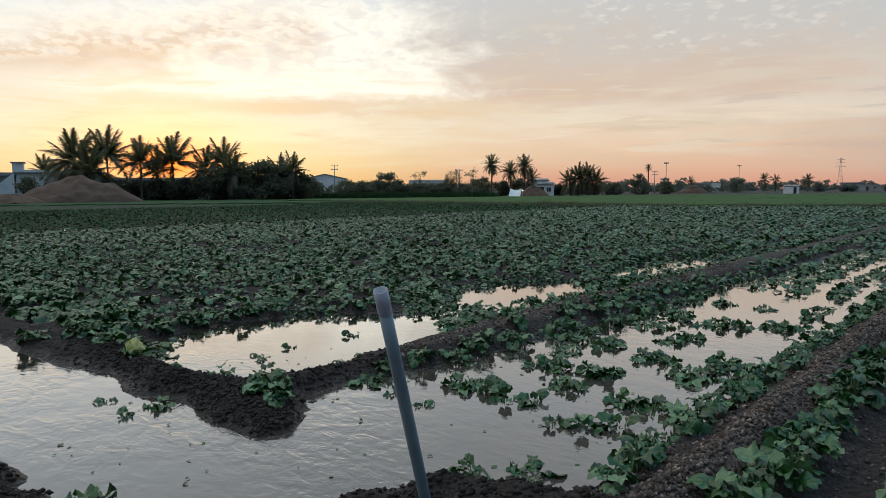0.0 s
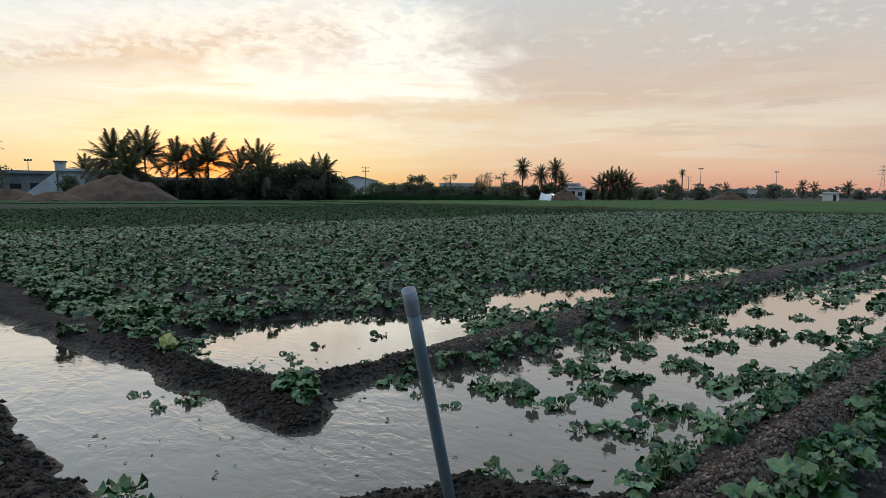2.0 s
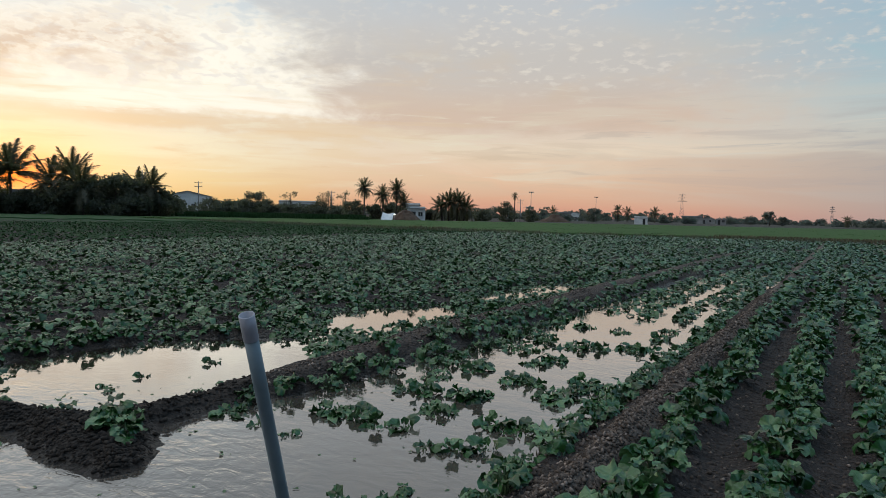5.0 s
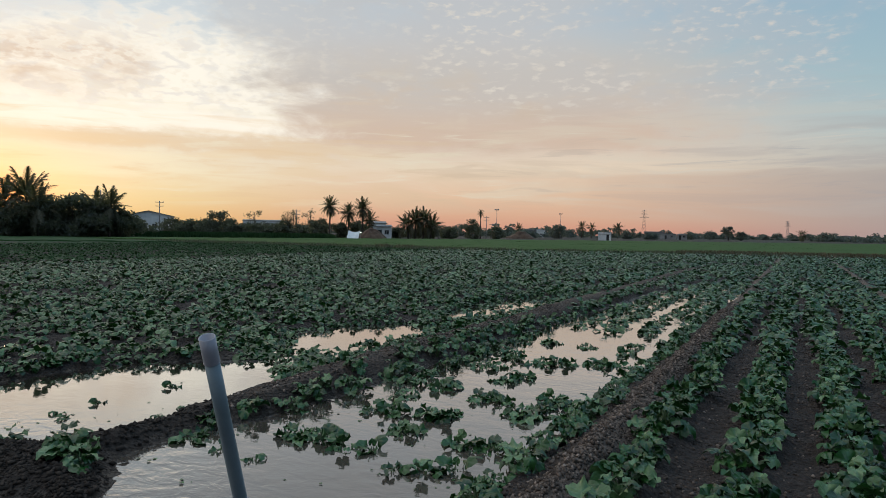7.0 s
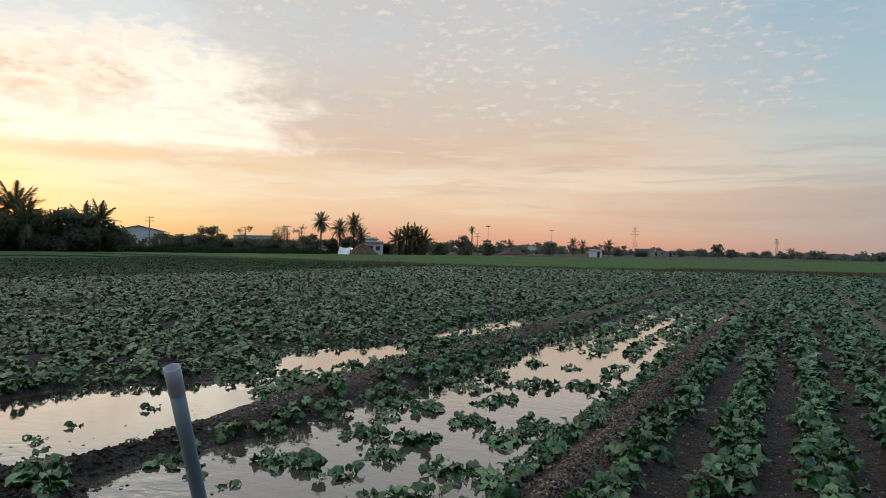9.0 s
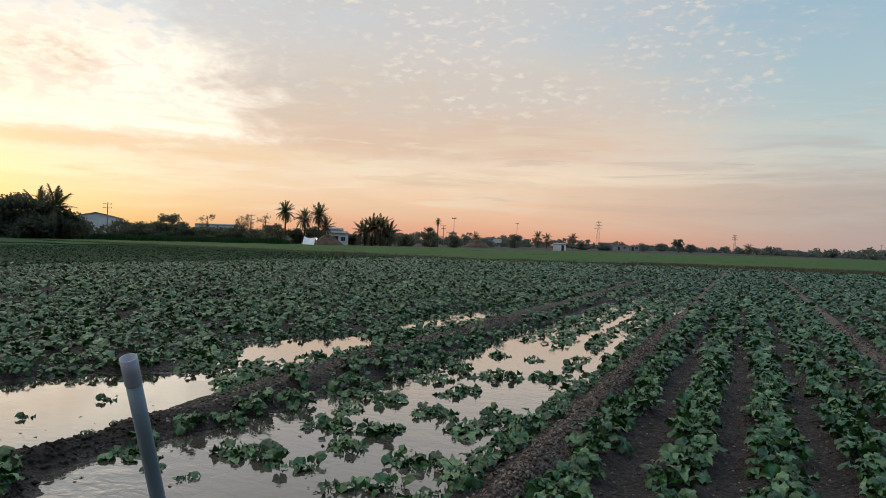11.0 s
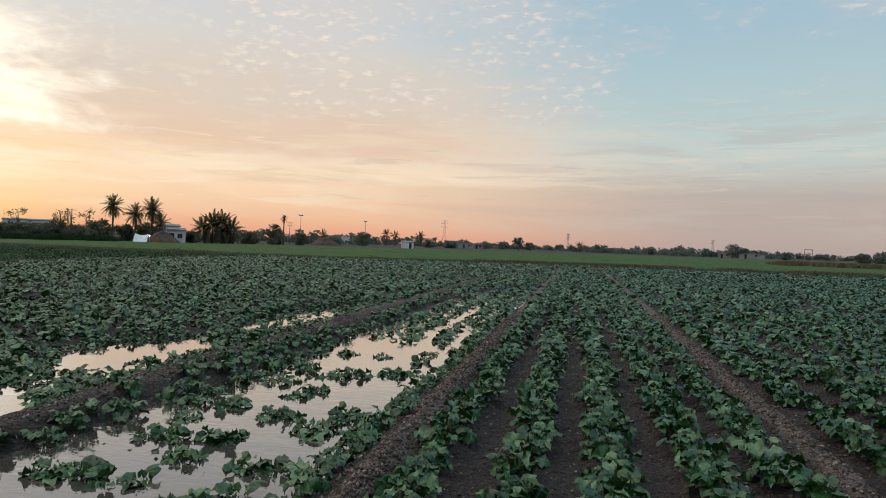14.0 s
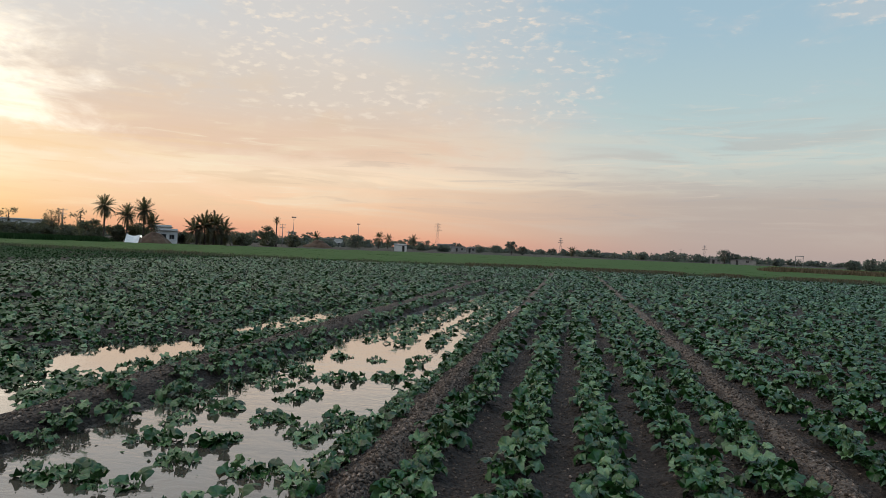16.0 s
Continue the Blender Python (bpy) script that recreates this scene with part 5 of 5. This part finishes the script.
def pylon(az, d, h, w, label):
    root = new("pylon")
    root.matrix_basis = facing(az, d)
    tagged(root, label, "pylon", "power pylons")

    def half(z):
        return h * (0.085 * (1 - z / h) ** 1.25 + 0.012)

    for sx in (-1, 1):
        for sy in (-1, 1):
            pts = [(sx * half(h * k / 8), sy * half(h * k / 8), h * k / 8) for k in range(9)]
            part("leg", tube(pts, [w * 0.5] * 9, 4), STEEL, root)
    for k in range(8):
        z0, z1 = h * k / 8, h * (k + 1) / 8
        a, b = half(z0), half(z1)
        bm = bmesh.new()
        for s in (-1, 1):
            beam(bm, (-a, s * a, z0), (b, s * b, z1), w * 0.6)
            beam(bm, (a, s * a, z0), (-b, s * b, z1), w * 0.6)
            beam(bm, (s * a, -a, z0), (s * b, b, z1), w * 0.6)
        part("bracing", bm, STEEL, root)
    for f, r in ((0.72, 0.16), (0.84, 0.13), (0.95, 0.10)):
        bm = bmesh.new()
        z = h * f
        beam(bm, (-h * r, 0, z), (h * r, 0, z), w)
        beam(bm, (-h * r, 0, z), (0, 0, z + h * 0.05), w * 0.6)
        beam(bm, (h * r, 0, z), (0, 0, z + h * 0.05), w * 0.6)
        part("cross_arm", bm, STEEL, root)


pylon(11.6, 900, 36, 0.28, "tall lattice power pylon far beyond the fields")
pylon(0.9, 1100, 27, 0.45, "faint lattice power pylon on the horizon")
pylon(79.6, 480, 36, 0.22, "lattice power pylon behind the farm sheds")
pylon(-10.7, 1300, 28, 0.4, "faint lattice power pylon on the horizon")


def utility_pole(az, d, h, arms, label):
    root = new("utility_pole")
    root.matrix_basis = facing(az, d)
    tagged(root, label, "pole", "poles along the fields")
    part("post", tube([(0, 0, -0.2), (0, 0, h)], [0.13, 0.08], 8), CONCRETE, root)
    for k in range(arms):
        arm = part("cross_arm", beam_mesh((-0.8, 0, h - 0.3 - 0.8 * k), (0.8, 0, h - 0.3 - 0.8 * k), 0.1), STEEL, root)
        for x in (-0.7, 0, 0.7):
            part("insulator", tube([(x, 0, h - 0.25 - 0.8 * k), (x, 0, h - 0.02 - 0.8 * k)], [0.05, 0.03], 6), PLASTER, arm)


def beam_mesh(a, b, w):
    bm = bmesh.new()
    beam(bm, a, b, w)
    return bm


def flood_mast(az, d, h, label):
    root = new("flood_mast")
    root.matrix_basis = facing(az, d)
    tagged(root, label, "mast", "poles along the fields")
    part("post", tube([(0, 0, -0.2), (0, 0, h)], [0.12, 0.06], 8), STEEL, root)
    head = part("head_frame", beam_mesh((-0.6, 0, h), (0.6, 0, h), 0.12), STEEL, root)
    for x in (-0.5, 0.0, 0.5):
        part("floodlight", box(bmesh.new(), (x - 0.18, -0.22, h + 0.06), (x + 0.18, 0.02, h + 0.34), 0.02), STEEL, head)


utility_pole(52.1, 150, 7.2, 2, "concrete utility pole with cross arms")
utility_pole(56.3, 108, 6.9, 1, "thin utility pole rising from the bushes")
utility_pole(41.3, 150, 6.1, 2, "concrete utility pole with cross arms")
utility_pole(24.9, 190, 6.4, 2, "concrete utility pole with cross arms")
utility_pole(24.4, 190, 4.4, 1, "short concrete pole with a cross arm")
flood_mast(24.0, 200, 8.6, "tall thin mast with a lamp head")
flood_mast(18.5, 260, 9.4, "tall thin mast with a lamp head")
flood_mast(77.6, 150, 7.0, "tall thin mast with a lamp head")
utility_pole(-8.9, 420, 7.5, 1, "thin far utility pole on the skyline")


def gantry():
    root = new("steel_gantry")
    root.matrix_basis = facing(-17.5, 200)
    tagged(root, "small steel frame standing over the scrub", "gantry")
    for x in (-0.9, 0.9):
        part("post", beam_mesh((x, 0, -0.1), (x, 0, 3.6), 0.16), STEEL, root)
    part("lintel", beam_mesh((-1.0, 0, 3.5), (1.0, 0, 3.5), 0.18), STEEL, root)
    part("rail", beam_mesh((-0.9, 0, 2.2), (0.9, 0, 2.2), 0.12), STEEL, root)


gantry()

# ---------------------------------------------------------------- loose soil
def clods(name, points, label, seed, small, big, mat):
    """Crumbled lumps of soil as one mesh of uneven angular crumbs."""
    g = np.random.default_rng(seed)
    base = np.array([(1, 0, 0), (0, 1, 0), (-1, 0, 0), (0, -1, 0), (0, 0, 1), (0, 0, -1)], float)
    tri = np.array([(0, 1, 4), (1, 2, 4), (2, 3, 4), (3, 0, 4), (1, 0, 5), (2, 1, 5), (3, 2, 5), (0, 3, 5)])
    shapes = [(base + g.uniform(-0.3, 0.3, base.shape)) * g.uniform(0.7, 1.3, (1, 3)) for k in range(24)]
    points = np.asarray(points)
    z = height(points[:, 0], points[:, 1])
    keep = z > 0.012
    points, z = points[keep], z[keep]
    vs, fs = [], []
    for k, ((x, y), h) in enumerate(zip(points, z)):
        s = small + (big - small) * g.random() ** 3
        a = g.uniform(0, 6.283)
        v = shapes[k % 24] * s
        c, q = math.cos(a), math.sin(a)
        vs.append(np.stack([v[:, 0] * c - v[:, 1] * q + x, v[:, 0] * q + v[:, 1] * c + y, v[:, 2] * 0.7 + h + s * 0.15], 1))
        fs.append(tri + len(base) * k)
    ob = new(name, mesh_from(name, np.concatenate(vs), np.concatenate(fs), [mat]))
    return tagged(ob, label, "soil", kind="stuff")


def scatter_clods():
    g = np.random.default_rng(77)
    n = 12500
    ridge = np.stack([RIDGE_X + g.normal(0, 0.13, n), 2.3 + 11 * g.random(n) ** 1.7], 1)
    strip = np.stack([STRIP_X + g.normal(0, 0.12, n // 2), 2.6 + 12 * g.random(n // 2) ** 1.6], 1)
    furrow = np.stack([g.uniform(-1.0, 3.8, 20000), 2.4 + 8 * g.random(20000) ** 1.6], 1)
    g.shuffle(furrow)
    bank = np.stack([g.uniform(-6.6, -3.3, n // 2), 2.13 + g.normal(0, 0.14, n // 2)], 1)
    arm = np.stack([-4.03 + g.normal(0, 0.10, n // 3), 2.2 + 9 * g.random(n // 3)], 1)
    mouth = np.stack([g.uniform(-2.6, -1.2, n // 4), g.uniform(1.6, 2.8, n // 4)], 1)
    shore = np.stack([g.uniform(-7.5, -2.4, n), g.uniform(0.0, 0.95, n)], 1)
    clods("ridge_clods", np.concatenate([ridge, strip, arm[arm[:, 1] > 3.6]]), "crumbled dry soil along the bare ridges", 81, 0.004, 0.021, DRY_CLOD)
    clods("furrow_clods", furrow, "crumbled soil lying in the furrows", 82, 0.003, 0.018, DRY_CLOD)
    clods("bank_clods", np.concatenate([bank, arm[arm[:, 1] < 3.6], mouth, shore]), "dark wet soil lumps on the channel banks", 83, 0.005, 0.024, CLOD)


scatter_clods()
